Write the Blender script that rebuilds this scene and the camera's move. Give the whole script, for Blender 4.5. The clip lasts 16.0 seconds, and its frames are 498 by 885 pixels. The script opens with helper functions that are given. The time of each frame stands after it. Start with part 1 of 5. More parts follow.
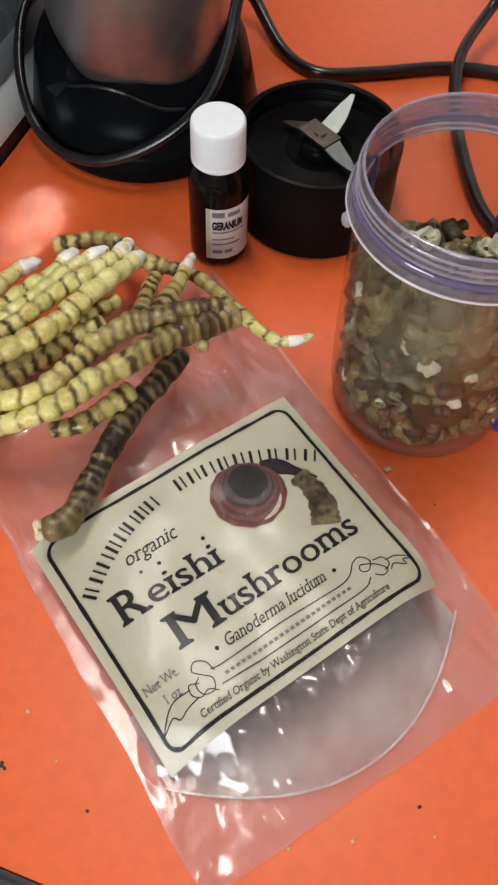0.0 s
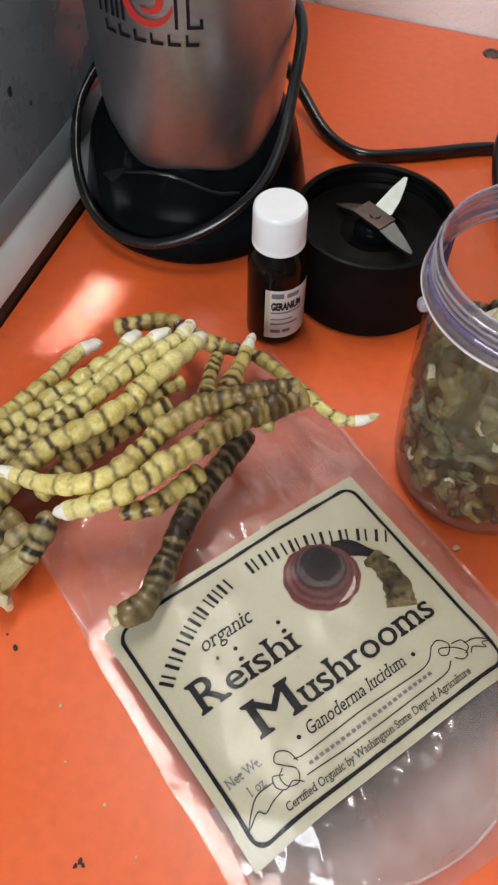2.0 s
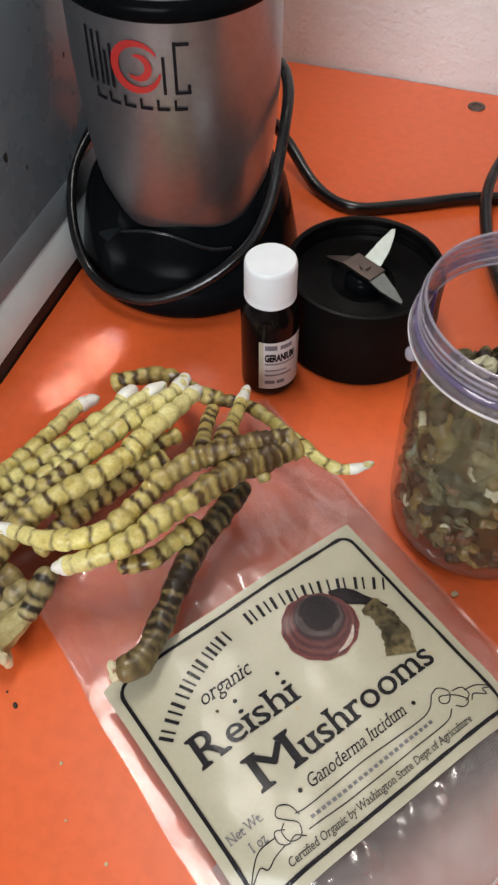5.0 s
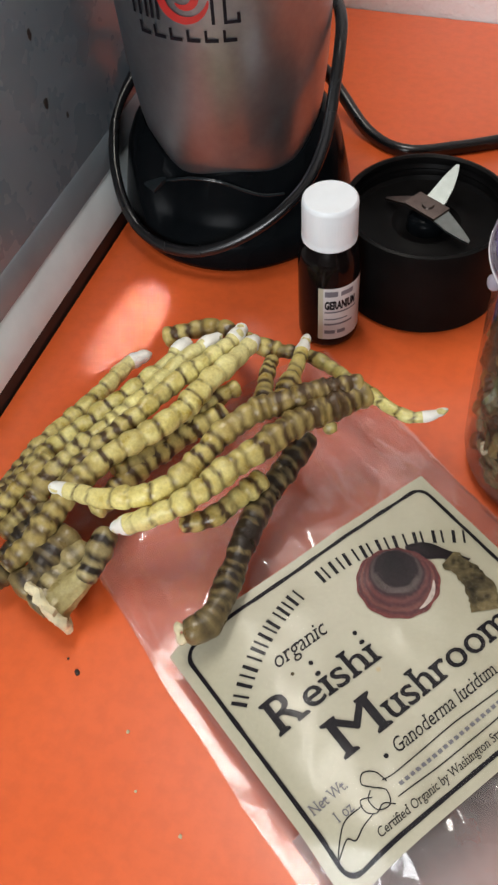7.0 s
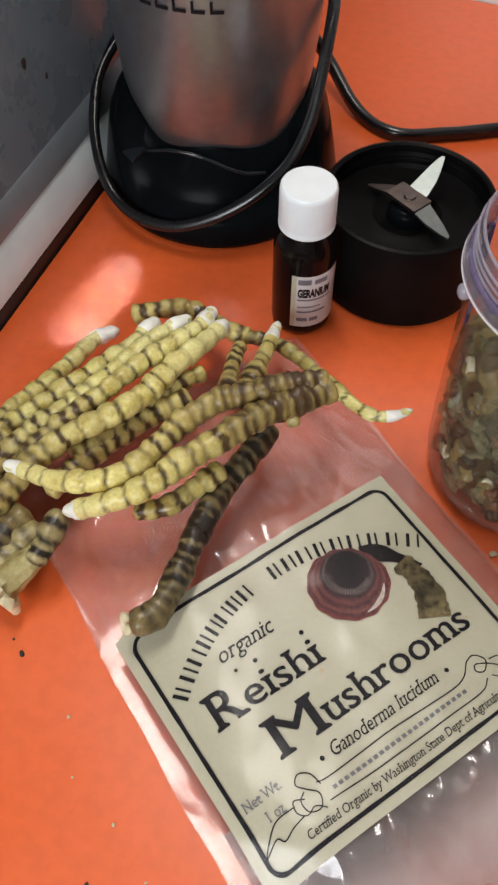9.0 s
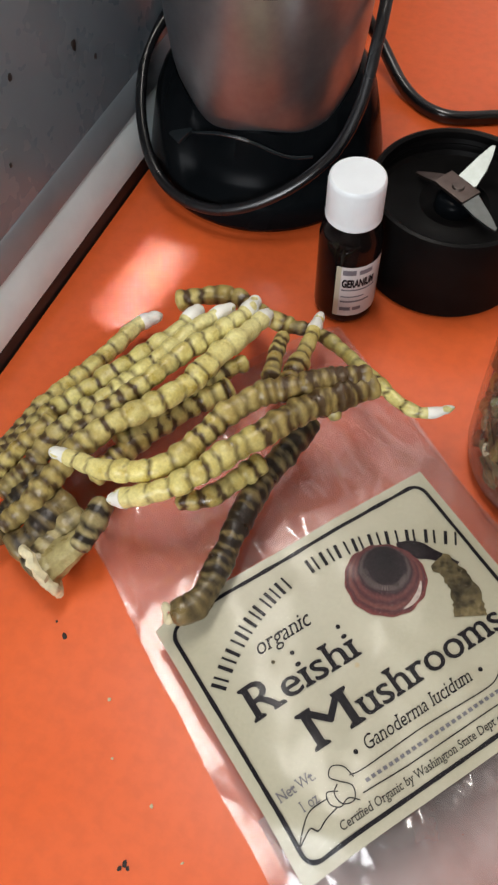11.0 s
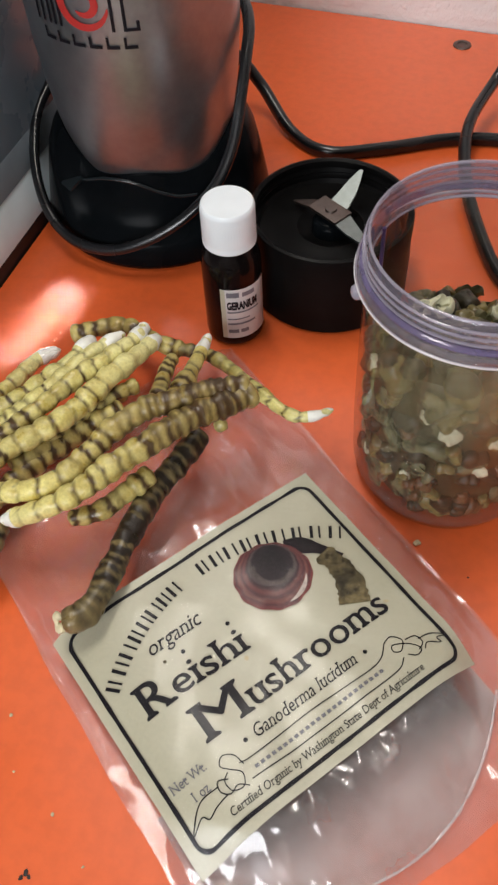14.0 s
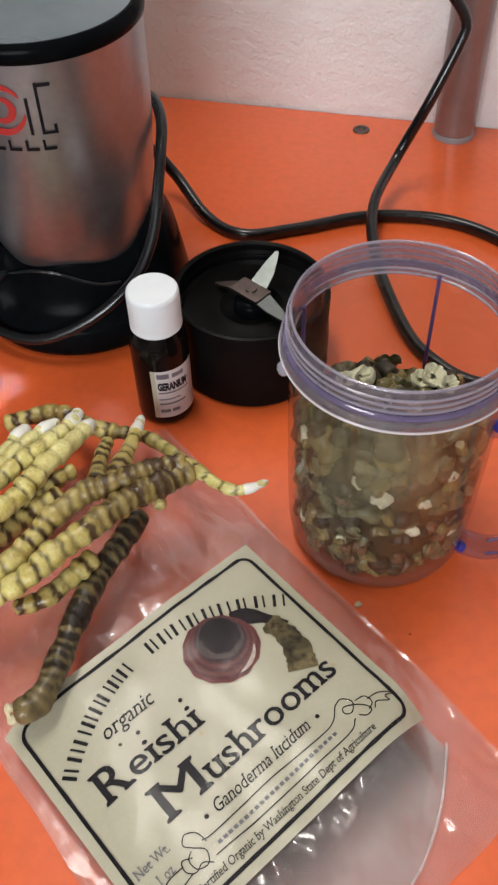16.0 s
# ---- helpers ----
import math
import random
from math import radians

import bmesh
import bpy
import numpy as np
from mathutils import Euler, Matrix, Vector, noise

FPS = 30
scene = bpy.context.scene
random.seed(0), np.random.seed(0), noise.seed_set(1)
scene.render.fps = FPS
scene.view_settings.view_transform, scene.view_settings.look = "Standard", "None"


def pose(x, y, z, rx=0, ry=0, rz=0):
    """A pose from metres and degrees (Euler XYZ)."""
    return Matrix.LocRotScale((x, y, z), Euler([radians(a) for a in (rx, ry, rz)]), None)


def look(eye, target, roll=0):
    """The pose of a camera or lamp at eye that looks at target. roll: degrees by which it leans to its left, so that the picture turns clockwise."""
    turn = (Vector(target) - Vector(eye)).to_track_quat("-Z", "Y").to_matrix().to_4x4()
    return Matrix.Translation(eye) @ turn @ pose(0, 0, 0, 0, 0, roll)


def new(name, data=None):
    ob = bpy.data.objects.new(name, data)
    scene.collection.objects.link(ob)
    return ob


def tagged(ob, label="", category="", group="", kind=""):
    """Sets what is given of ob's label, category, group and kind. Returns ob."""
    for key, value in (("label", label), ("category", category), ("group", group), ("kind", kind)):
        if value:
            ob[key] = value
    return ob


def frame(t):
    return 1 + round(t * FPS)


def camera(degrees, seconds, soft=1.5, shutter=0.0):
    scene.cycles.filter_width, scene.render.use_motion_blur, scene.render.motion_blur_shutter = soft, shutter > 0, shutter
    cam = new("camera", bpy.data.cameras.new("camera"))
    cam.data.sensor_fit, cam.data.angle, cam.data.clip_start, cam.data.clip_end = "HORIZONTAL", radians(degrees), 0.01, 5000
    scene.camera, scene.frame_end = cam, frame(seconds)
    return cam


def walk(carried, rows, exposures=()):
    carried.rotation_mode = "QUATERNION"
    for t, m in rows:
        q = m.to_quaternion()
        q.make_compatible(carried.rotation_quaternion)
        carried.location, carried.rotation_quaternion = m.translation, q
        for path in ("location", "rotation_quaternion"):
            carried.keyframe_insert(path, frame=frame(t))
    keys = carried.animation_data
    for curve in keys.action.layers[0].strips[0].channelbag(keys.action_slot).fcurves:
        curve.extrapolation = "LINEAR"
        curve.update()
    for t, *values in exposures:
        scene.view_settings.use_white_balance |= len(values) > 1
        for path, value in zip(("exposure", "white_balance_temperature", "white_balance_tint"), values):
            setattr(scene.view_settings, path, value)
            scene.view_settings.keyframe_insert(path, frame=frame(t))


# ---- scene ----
cam = camera(31.42, 16.0, soft=2.5, shutter=0.0)
# seconds, eye x y z, yaw, pitch, roll
ROWS = [
    (0.0, 0.0022, -0.0195, 0.3276, 8.93, -57.97, 2.85),
    (0.5, 0.0012, -0.0189, 0.3345, 7.76, -55.93, 2.70),
    (1.0, -0.0114, -0.0140, 0.3365, 9.09, -55.56, 0.97),
    (1.5, -0.0348, -0.0134, 0.3382, 10.81, -54.03, 1.68),
    (2.0, -0.0248, -0.0178, 0.3314, 9.86, -54.04, 1.50),
    (2.5, -0.0119, -0.0170, 0.3333, 10.85, -52.90, -0.33),
    (3.0, -0.0017, -0.0090, 0.3276, 13.55, -53.90, -2.94),
    (5.5, -0.0262, -0.0189, 0.3361, 10.33, -50.63, -0.29),
    (6.0, -0.0304, -0.0109, 0.3305, 10.97, -51.40, -0.67),
    (6.5, -0.0308, -0.0039, 0.3202, 13.04, -53.19, -1.33),
    (7.0, -0.0323, -0.0165, 0.3096, 14.49, -51.92, -5.14),
    (7.5, -0.0305, -0.0219, 0.3133, 11.21, -51.55, -2.23),
    (8.0, -0.0287, -0.0148, 0.3141, 11.44, -51.93, -0.87),
    (10.5, -0.0269, 0.0044, 0.3172, 13.12, -58.70, 0.39),
    (11.0, -0.0353, 0.0056, 0.3249, 15.64, -57.52, -0.98),
    (11.5, -0.0384, 0.0040, 0.3243, 17.78, -57.10, -2.40),
    (12.0, -0.0241, 0.0003, 0.3219, 16.70, -57.44, -2.97),
    (12.5, -0.0197, -0.0079, 0.3229, 14.60, -56.92, -1.90),
    (13.0, -0.0138, -0.0138, 0.3208, 13.46, -55.38, -2.00),
    (13.5, -0.0008, -0.0149, 0.3137, 13.73, -54.93, -3.49),
    (14.0, 0.0092, -0.0130, 0.3226, 13.51, -53.06, -3.69),
    (14.5, 0.0289, -0.0180, 0.3376, 8.34, -48.71, -3.15),
    (15.0, 0.0388, -0.0142, 0.3397, 5.91, -48.66, -3.38),
    (15.5, 0.0207, -0.0144, 0.3428, 6.23, -48.02, -2.29),
    (16.0, 0.0077, -0.0186, 0.3323, 6.04, -48.72, -1.86),
]


def eye_pose(x, y, z, yaw, pitch, roll):
    turn = pose(0, 0, 0, 0, 0, yaw) @ pose(0, 0, 0, 90 + pitch, 0, 0) @ pose(0, 0, 0, 0, 0, roll)
    return Matrix.Translation((x, y, z)) @ turn


walk(cam, [(t, eye_pose(x, y, z, yaw, pitch, roll)) for t, x, y, z, yaw, pitch, roll in ROWS])
# ---- world and lights ----
scene.view_settings.exposure = -0.03
world = bpy.data.worlds.new("world")
scene.world = world
world.use_nodes = True
world.node_tree.nodes["Background"].inputs[0].default_value = (0.8, 0.88, 1.0, 1)
world.node_tree.nodes["Background"].inputs[1].default_value = 0.05

# the room's axes: u runs along the back wall, v from the table's front to the back wall
ROOM = -8.5
CU, SU = math.cos(radians(ROOM)), math.sin(radians(ROOM))


def uv(u, v, z=0.0):
    return Vector((CU * u - SU * v, SU * u + CU * v, z))


def room_pose(u, v, z=0.0, turn=0.0):
    p = uv(u, v, z)
    return pose(p.x, p.y, p.z, 0, 0, ROOM + turn)


def area_lamp(name, eye, target, w, h, power, colour):
    data = bpy.data.lights.new(name, "AREA")
    data.shape, data.size, data.size_y, data.energy, data.color = "RECTANGLE", w, h, power, colour
    ob = new(name, data)
    ob.matrix_world = look(eye, target)
    return ob


area_lamp("ceiling_light_glow", uv(-0.32, 0.44, 1.27), uv(-0.20, 0.48, 0), 0.70, 0.20, 8.8, (1.0, 0.95, 0.88))
area_lamp("window_glow", uv(-0.12, -1.42, 0.72), uv(-0.16, 0.6, 0.14), 0.8, 0.7, 24, (0.93, 0.96, 1.0))

# added unseen lamp lays a narrow bright strip beside the blender, along the cabinet
beam = bpy.data.lights.new("patch_lamp", "AREA")
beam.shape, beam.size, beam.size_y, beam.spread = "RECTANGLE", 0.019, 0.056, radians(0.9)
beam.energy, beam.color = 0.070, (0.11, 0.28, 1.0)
new("patch_lamp", beam).matrix_world = pose(-0.165, 0.282, 1.0, 0, 0, -13)


# ---- materials ----
def material(name):
    m = bpy.data.materials.new(name)
    m.use_nodes = True
    nt = m.node_tree
    return m, nt, nt.nodes["Principled BSDF"]


def noise_node(nt, scale, detail=3.0, rough=0.55, coord="Object", stretch=None):
    tc = nt.nodes.new("ShaderNodeTexCoord")
    n = nt.nodes.new("ShaderNodeTexNoise")
    n.inputs["Scale"].default_value, n.inputs["Detail"].default_value, n.inputs["Roughness"].default_value = scale, detail, rough
    if stretch:
        mp = nt.nodes.new("ShaderNodeMapping")
        mp.inputs["Scale"].default_value = stretch
        nt.links.new(tc.outputs[coord], mp.inputs[0])
        nt.links.new(mp.outputs[0], n.inputs["Vector"])
    else:
        nt.links.new(tc.outputs[coord], n.inputs["Vector"])
    return n.outputs["Fac"]


def ramp(nt, fac, *stops):
    r = nt.nodes.new("ShaderNodeValToRGB")
    while len(r.color_ramp.elements) < len(stops):
        r.color_ramp.elements.new(0.5)
    for e, (p, c) in zip(r.color_ramp.elements, stops):
        e.position, e.color = p, (*c, 1) if len(c) == 3 else c
    nt.links.new(fac, r.inputs[0])
    return r.outputs[0]


def grey(v):
    return (v, v, v)


def mixed(nt, a, b, fac, kind="MIX"):
    m = nt.nodes.new("ShaderNodeMix")
    m.data_type, m.blend_type = "RGBA", kind
    for sock, val in ((m.inputs[0], fac), (m.inputs[6], a), (m.inputs[7], b)):
        if hasattr(val, "links"):
            nt.links.new(val, sock)
        elif isinstance(val, tuple):
            sock.default_value = (*val, 1)
        else:
            sock.default_value = val
    return m.outputs[2]


def bump(nt, bsdf, height, strength, distance):
    b = nt.nodes.new("ShaderNodeBump")
    b.inputs["Strength"].default_value, b.inputs["Distance"].default_value = strength, distance
    nt.links.new(height, b.inputs["Height"])
    nt.links.new(b.outputs[0], bsdf.inputs["Normal"])


def plain(name, colour, rough=0.5, metal=0.0, vary=0.12, scale=60.0, bump_by=0.0, rough_vary=0.08, coat=0.0, shine=0.5):
    """One colour with grain and wear at two scales."""
    m, nt, b = material(name)
    fine, wide = noise_node(nt, scale, 4), noise_node(nt, scale / 9, 2)
    dark, light = tuple(c * (1 - vary) for c in colour), tuple(min(1, c * (1 + vary)) for c in colour)
    c1 = ramp(nt, fine, (0.3, dark), (0.7, light))
    c2 = ramp(nt, wide, (0.3, grey(1 - vary)), (0.7, grey(1.0)))
    nt.links.new(mixed(nt, c1, c2, 1.0, "MULTIPLY"), b.inputs["Base Color"])
    nt.links.new(ramp(nt, wide, (0.3, grey(max(0.02, rough - rough_vary))), (0.7, grey(min(1, rough + rough_vary)))), b.inputs["Roughness"])
    b.inputs["Metallic"].default_value = metal
    b.inputs["Coat Weight"].default_value = coat
    b.inputs["Specular IOR Level"].default_value = shine
    if bump_by:
        bump(nt, b, fine, 0.6, bump_by)
    return m


def table_material():
    m, nt, b = material("orange_laminate")
    wide, fine = noise_node(nt, 5, 3), noise_node(nt, 160, 3)
    c = ramp(nt, wide, (0.3, (0.78, 0.124, 0.026)), (0.7, (0.84, 0.147, 0.035)))
    c = mixed(nt, c, ramp(nt, fine, (0.35, grey(0.93)), (0.6, grey(1.0))), 1.0, "MULTIPLY")
    nt.links.new(c, b.inputs["Base Color"])
    smear = noise_node(nt, 22, 4, 0.6)
    nt.links.new(ramp(nt, smear, (0.3, grey(0.30)), (0.7, grey(0.42))), b.inputs["Roughness"])
    b.inputs["Coat Weight"].default_value, b.inputs["Coat Roughness"].default_value = 0.35, 0.16
    bump(nt, b, noise_node(nt, 420, 2), 0.10, 0.0002)
    return m


def wall_material():
    m, nt, b = material("pink_wall_paint")
    lump, fine, wide = noise_node(nt, 95, 4, 0.6), noise_node(nt, 420, 2), noise_node(nt, 6, 3)
    nt.links.new(ramp(nt, wide, (0.3, (0.82, 0.80, 0.785)), (0.7, (0.88, 0.865, 0.85))), b.inputs["Base Color"])
    b.inputs["Roughness"].default_value = 0.75
    bump(nt, b, mixed(nt, lump, fine, 0.25), 1.0, 0.0028)
    return m


def panel_material():
    m, nt, b = material("dark_grey_enamel")
    wide, brush = noise_node(nt, 7, 3), noise_node(nt, 40, 3, 0.6)
    c = ramp(nt, wide, (0.3, (0.19, 0.245, 0.29)), (0.7, (0.225, 0.28, 0.325)))
    nt.links.new(mixed(nt, c, ramp(nt, brush, (0.3, grey(0.9)), (0.7, grey(1.0))), 1.0, "MULTIPLY"), b.inputs["Base Color"])
    nt.links.new(ramp(nt, brush, (0.3, grey(0.22)), (0.7, grey(0.34))), b.inputs["Roughness"])
    b.inputs["Coat Weight"].default_value, b.inputs["Coat Roughness"].default_value = 0.5, 0.14
    return m


def stalk_material(name, light, mid, dark, shade, young=0.0):
    """Dried segmented stalk: pale bulges, browner with age, dark rings at the joints, blotches; young: how pale it is near the tip."""
    m, nt, b = material(name)
    at, old = nt.nodes.new("ShaderNodeAttribute"), nt.nodes.new("ShaderNodeAttribute")
    at.attribute_name, old.attribute_name = "ring", "age"
    blotch, fine, wide = noise_node(nt, 150, 3, 0.6), noise_node(nt, 800, 3, 0.6), noise_node(nt, 45, 2)
    body = ramp(nt, blotch, (0.30, mid), (0.58, light))
    body = mixed(nt, body, (0.89, 0.85, 0.45), ramp(nt, old.outputs["Fac"], (0.06, grey(young)), (0.34, grey(0.0))))
    aged = mixed(nt, old.outputs["Fac"], wide, 0.5)
    body = mixed(nt, body, shade, ramp(nt, aged, (0.42, grey(0.0)), (0.72, grey(0.85))))
    ring = mixed(nt, at.outputs["Fac"], blotch, 0.25)
    c = mixed(nt, body, dark, ramp(nt, ring, (0.20, grey(0.0)), (0.42, grey(0.45)), (0.70, grey(1.0))))
    c = mixed(nt, c, ramp(nt, fine, (0.3, grey(0.78)), (0.7, grey(1.0))), 1.0, "MULTIPLY")
    info = nt.nodes.new("ShaderNodeObjectInfo")
    c = mixed(nt, c, ramp(nt, info.outputs["Random"], (0.0, (0.86, 0.86, 0.80)), (0.5, (1.0, 0.95, 0.85)), (1.0, (1.0, 1.0, 1.0))), 1.0, "MULTIPLY")
    nt.links.new(c, b.inputs["Base Color"])
    nt.links.new(ramp(nt, blotch, (0.3, grey(0.24)), (0.7, grey(0.48))), b.inputs["Roughness"])
    bump(nt, b, mixed(nt, fine, blotch, 0.80), 0.6, 0.0011)
    return m


def film_material(name, haze, tint, rough=0.12, gloss=1.0, milky=(0.85, 0.84, 0.84), crease=0.5, fold=0.0, grain=55):
    """Thin clear plastic: mostly see-through, a little milky, glossy; fold adds sharp creases."""
    m, nt, b = material(name)
    nt.nodes.remove(b)
    out = nt.nodes["Material Output"]
    clear, milk, shine = (nt.nodes.new("ShaderNodeBsdf" + k) for k in ("Transparent", "Diffuse", "Glossy"))
    clear.inputs[0].default_value = (*tint, 1)
    milk.inputs[0].default_value = (*milky, 1)
    shine.inputs["Roughness"].default_value = rough
    m1, m2 = nt.nodes.new("ShaderNodeMixShader"), nt.nodes.new("ShaderNodeMixShader")
    cloud = ramp(nt, noise_node(nt, 30, 4), (0.3, grey(haze * 0.6)), (0.7, grey(haze * 1.4)))
    nt.links.new(cloud, m1.inputs[0])
    nt.links.new(clear.outputs[0], m1.inputs[1])
    nt.links.new(milk.outputs[0], m1.inputs[2])
    fr = nt.nodes.new("ShaderNodeLayerWeight")
    fr.inputs["Blend"].default_value = 0.5
    bn = nt.nodes.new("ShaderNodeBump")
    bn.inputs["Strength"].default_value, bn.inputs["Distance"].default_value = crease, 0.002
    height = noise_node(nt, grain, 3)
    if fold:
        off, tall = nt.nodes.new("ShaderNodeMath"), nt.nodes.new("ShaderNodeMath")
        off.operation, tall.operation = "SUBTRACT", "ABSOLUTE"
        off.inputs[1].default_value = 0.5
        nt.links.new(noise_node(nt, fold, 2, 0.4), off.inputs[0])
        nt.links.new(off.outputs[0], tall.inputs[0])
        ridge = ramp(nt, tall.outputs[0], (0.0, grey(1.0)), (0.05, grey(0.45)), (0.22, grey(0.0)))
        height = mixed(nt, height, ridge, 0.45)
    nt.links.new(height, bn.inputs["Height"])
    nt.links.new(bn.outputs[0], shine.inputs["Normal"])
    nt.links.new(bn.outputs[0], fr.inputs["Normal"])
    gl = ramp(nt, fr.outputs["Facing"], (0.0, grey(0.045 * gloss)), (0.55, grey(0.075 * gloss)), (0.80, grey(0.22 * gloss)), (1.0, grey(0.85)))
    nt.links.new(gl, m2.inputs[0])
    nt.links.new(m1.outputs[0], m2.inputs[1])
    nt.links.new(shine.outputs[0], m2.inputs[2])
    nt.links.new(m2.outputs[0], out.inputs[0])
    return m


def label_shade_material():
    """Dark grey painted shade, strongest at the label's edge and fading out."""
    m, nt, b = material("grey_label_shade")
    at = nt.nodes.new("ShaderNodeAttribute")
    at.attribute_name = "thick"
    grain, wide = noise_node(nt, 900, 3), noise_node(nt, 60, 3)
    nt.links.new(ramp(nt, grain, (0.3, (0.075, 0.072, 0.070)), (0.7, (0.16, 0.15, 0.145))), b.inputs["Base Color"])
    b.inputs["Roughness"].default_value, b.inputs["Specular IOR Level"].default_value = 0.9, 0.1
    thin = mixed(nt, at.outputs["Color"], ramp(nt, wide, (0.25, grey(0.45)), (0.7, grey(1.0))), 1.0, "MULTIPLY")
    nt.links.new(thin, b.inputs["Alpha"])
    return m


def mug_dust_material():
    """Fine tan powder on clear plastic, streaky, thicker where the filling was shaken."""
    m, nt, b = material("tan_powder")
    at = nt.nodes.new("ShaderNodeAttribute")
    at.attribute_name = "thick"
    streak, fine = noise_node(nt, 42, 4, 0.6, "Object", (1.0, 1.0, 0.45)), noise_node(nt, 500, 2)
    nt.links.new(ramp(nt, streak, (0.3, (0.28, 0.23, 0.10)), (0.7, (0.48, 0.41, 0.21))), b.inputs["Base Color"])
    b.inputs["Roughness"].default_value, b.inputs["Specular IOR Level"].default_value = 0.9, 0.1
    thin = mixed(nt, at.outputs["Color"], ramp(nt, streak, (0.36, grey(0.18)), (0.62, grey(1.0))), 1.0, "MULTIPLY")
    nt.links.new(mixed(nt, thin, ramp(nt, fine, (0.3, grey(0.8)), (0.7, grey(1.0))), 1.0, "MULTIPLY"), b.inputs["Alpha"])
    return m


def paper_material():
    """Cream label stock, a little yellowed, with small rust-brown spots."""
    m, nt, b = material("cream_label_paper")
    wide, fine, spot = noise_node(nt, 22, 3), noise_node(nt, 700, 2), noise_node(nt, 120, 1)
    c = ramp(nt, wide, (0.3, (0.465, 0.440, 0.320)), (0.7, (0.535, 0.510, 0.392)))
    c = mixed(nt, c, (0.52, 0.34, 0.12), ramp(nt, spot, (0.76, grey(0.0)), (0.81, grey(0.7))))
    c = mixed(nt, c, ramp(nt, fine, (0.3, grey(0.94)), (0.7, grey(1.0))), 1.0, "MULTIPLY")
    nt.links.new(c, b.inputs["Base Color"])
    nt.links.new(ramp(nt, wide, (0.3, grey(0.28)), (0.7, grey(0.42))), b.inputs["Roughness"])
    return m


M_TABLE, M_WALL, M_PANEL = table_material(), wall_material(), panel_material()
M_ROOM = plain("room_paint", (0.62, 0.58, 0.54), 0.8, scale=20)
M_FLOOR = plain("floor_vinyl", (0.30, 0.27, 0.24), 0.5, scale=20)
M_WHITE_TRIM = plain("white_trim_enamel", (0.78, 0.88, 0.90), 0.4, scale=30, vary=0.08)
M_GREY_TRIM = plain("grey_trim_metal", (0.33, 0.39, 0.43), 0.38, 0.35, scale=30)
M_GASKET = plain("black_gasket", (0.012, 0.011, 0.011), 0.5, scale=90, vary=0.4)
M_BLACK = plain("black_plastic", (0.004, 0.005, 0.006), 0.24, scale=70, vary=0.2, rough_vary=0.04, shine=0.03)
M_BLACK_MATT = plain("matt_black_plastic", (0.005, 0.0047, 0.0047), 0.40, scale=120, vary=0.2, bump_by=0.0001, shine=0.07)
M_SILVER = plain("silver_paint", (0.36, 0.37, 0.385), 0.34, 0.92, scale=220, vary=0.06, rough_vary=0.05)
M_GLOSS_BLACK = plain("polished_black_plastic", (0.012, 0.016, 0.018), 0.08, scale=70, vary=0.2, rough_vary=0.02, shine=0.5)
M_LID_TOP = plain("grey_lid_plastic", (0.17, 0.20, 0.22), 0.32, scale=60, vary=0.1)
M_RED = plain("red_print", (0.52, 0.035, 0.03), 0.4, scale=90)
M_INK = plain("black_ink", (0.012, 0.010, 0.014), 0.5, scale=200, vary=0.3, shine=0.15)
M_GREY_INK = plain("grey_ink", (0.17, 0.165, 0.19), 0.5, scale=200, vary=0.2)
M_STEEL = plain("blade_steel", (0.25, 0.275, 0.265), 0.42, 1.0, scale=300, vary=0.08)
M_STEEL_DULL = plain("dull_steel", (0.17, 0.135, 0.12), 0.40, 1.0, scale=200, vary=0.15)
M_CAP = plain("white_ribbed_plastic", (0.84, 0.89, 0.92), 0.38, scale=80, vary=0.03)
M_BOTTLE = plain("dark_amber_glass", (0.006, 0.004, 0.004), 0.14, scale=30, vary=0.2, rough_vary=0.03, shine=0.22)
M_BOTTLE_LABEL = plain("white_label_paper", (0.62, 0.60, 0.59), 0.5, scale=150, vary=0.06)
M_PAPER = paper_material()
M_CABLE = plain("black_cable_rubber", (0.008, 0.008, 0.009), 0.26, scale=120, vary=0.2)
M_WHITE_CABLE = plain("white_cable", (0.62, 0.58, 0.54), 0.4, scale=120)
M_PIPE = plain("dull_metal_post", (0.30, 0.27, 0.27), 0.34, 0.6, scale=40, vary=0.12)
M_STALK = stalk_material("banded_stalk", (0.88, 0.81, 0.32), (0.60, 0.48, 0.11), (0.082, 0.047, 0.018), (0.34, 0.245, 0.085), 0.6)
M_STALK_DARK = stalk_material("dark_banded_stalk", (0.60, 0.52, 0.25), (0.38, 0.30, 0.12), (0.026, 0.018, 0.012), (0.20, 0.145, 0.062))
M_TIP = plain("white_stalk_tip", (0.94, 0.94, 0.86), 0.5, scale=300, vary=0.06, bump_by=0.0004)
M_CRUMB = plain("pale_crumb", (0.68, 0.58, 0.36), 0.6, scale=400, vary=0.2)
M_SPECK = plain("dark_speck", (0.02, 0.014, 0.012), 0.6, scale=300)
M_FILM = film_material("clear_bag_film", 0.075, (0.97, 0.95, 0.95), 0.12, 1.5, (0.85, 0.84, 0.84), 0.74, 15, 24)
M_LAMINATE = film_material("label_laminate", 0.004, (0.99, 0.99, 0.98), 0.11, 0.14, (0.80, 0.82, 0.84), 0.26, 26)
M_GUSSET = film_material("grey_gusset_film", 0.36, (0.88, 0.86, 0.86), 0.17, 1.2, (0.80, 0.78, 0.76), 0.75, 24, 36)
M_MUG = film_material("clear_mug_plastic", 0.015, (0.93, 0.92, 0.93), 0.05, 1.4, (0.62, 0.58, 0.50), 0.02)
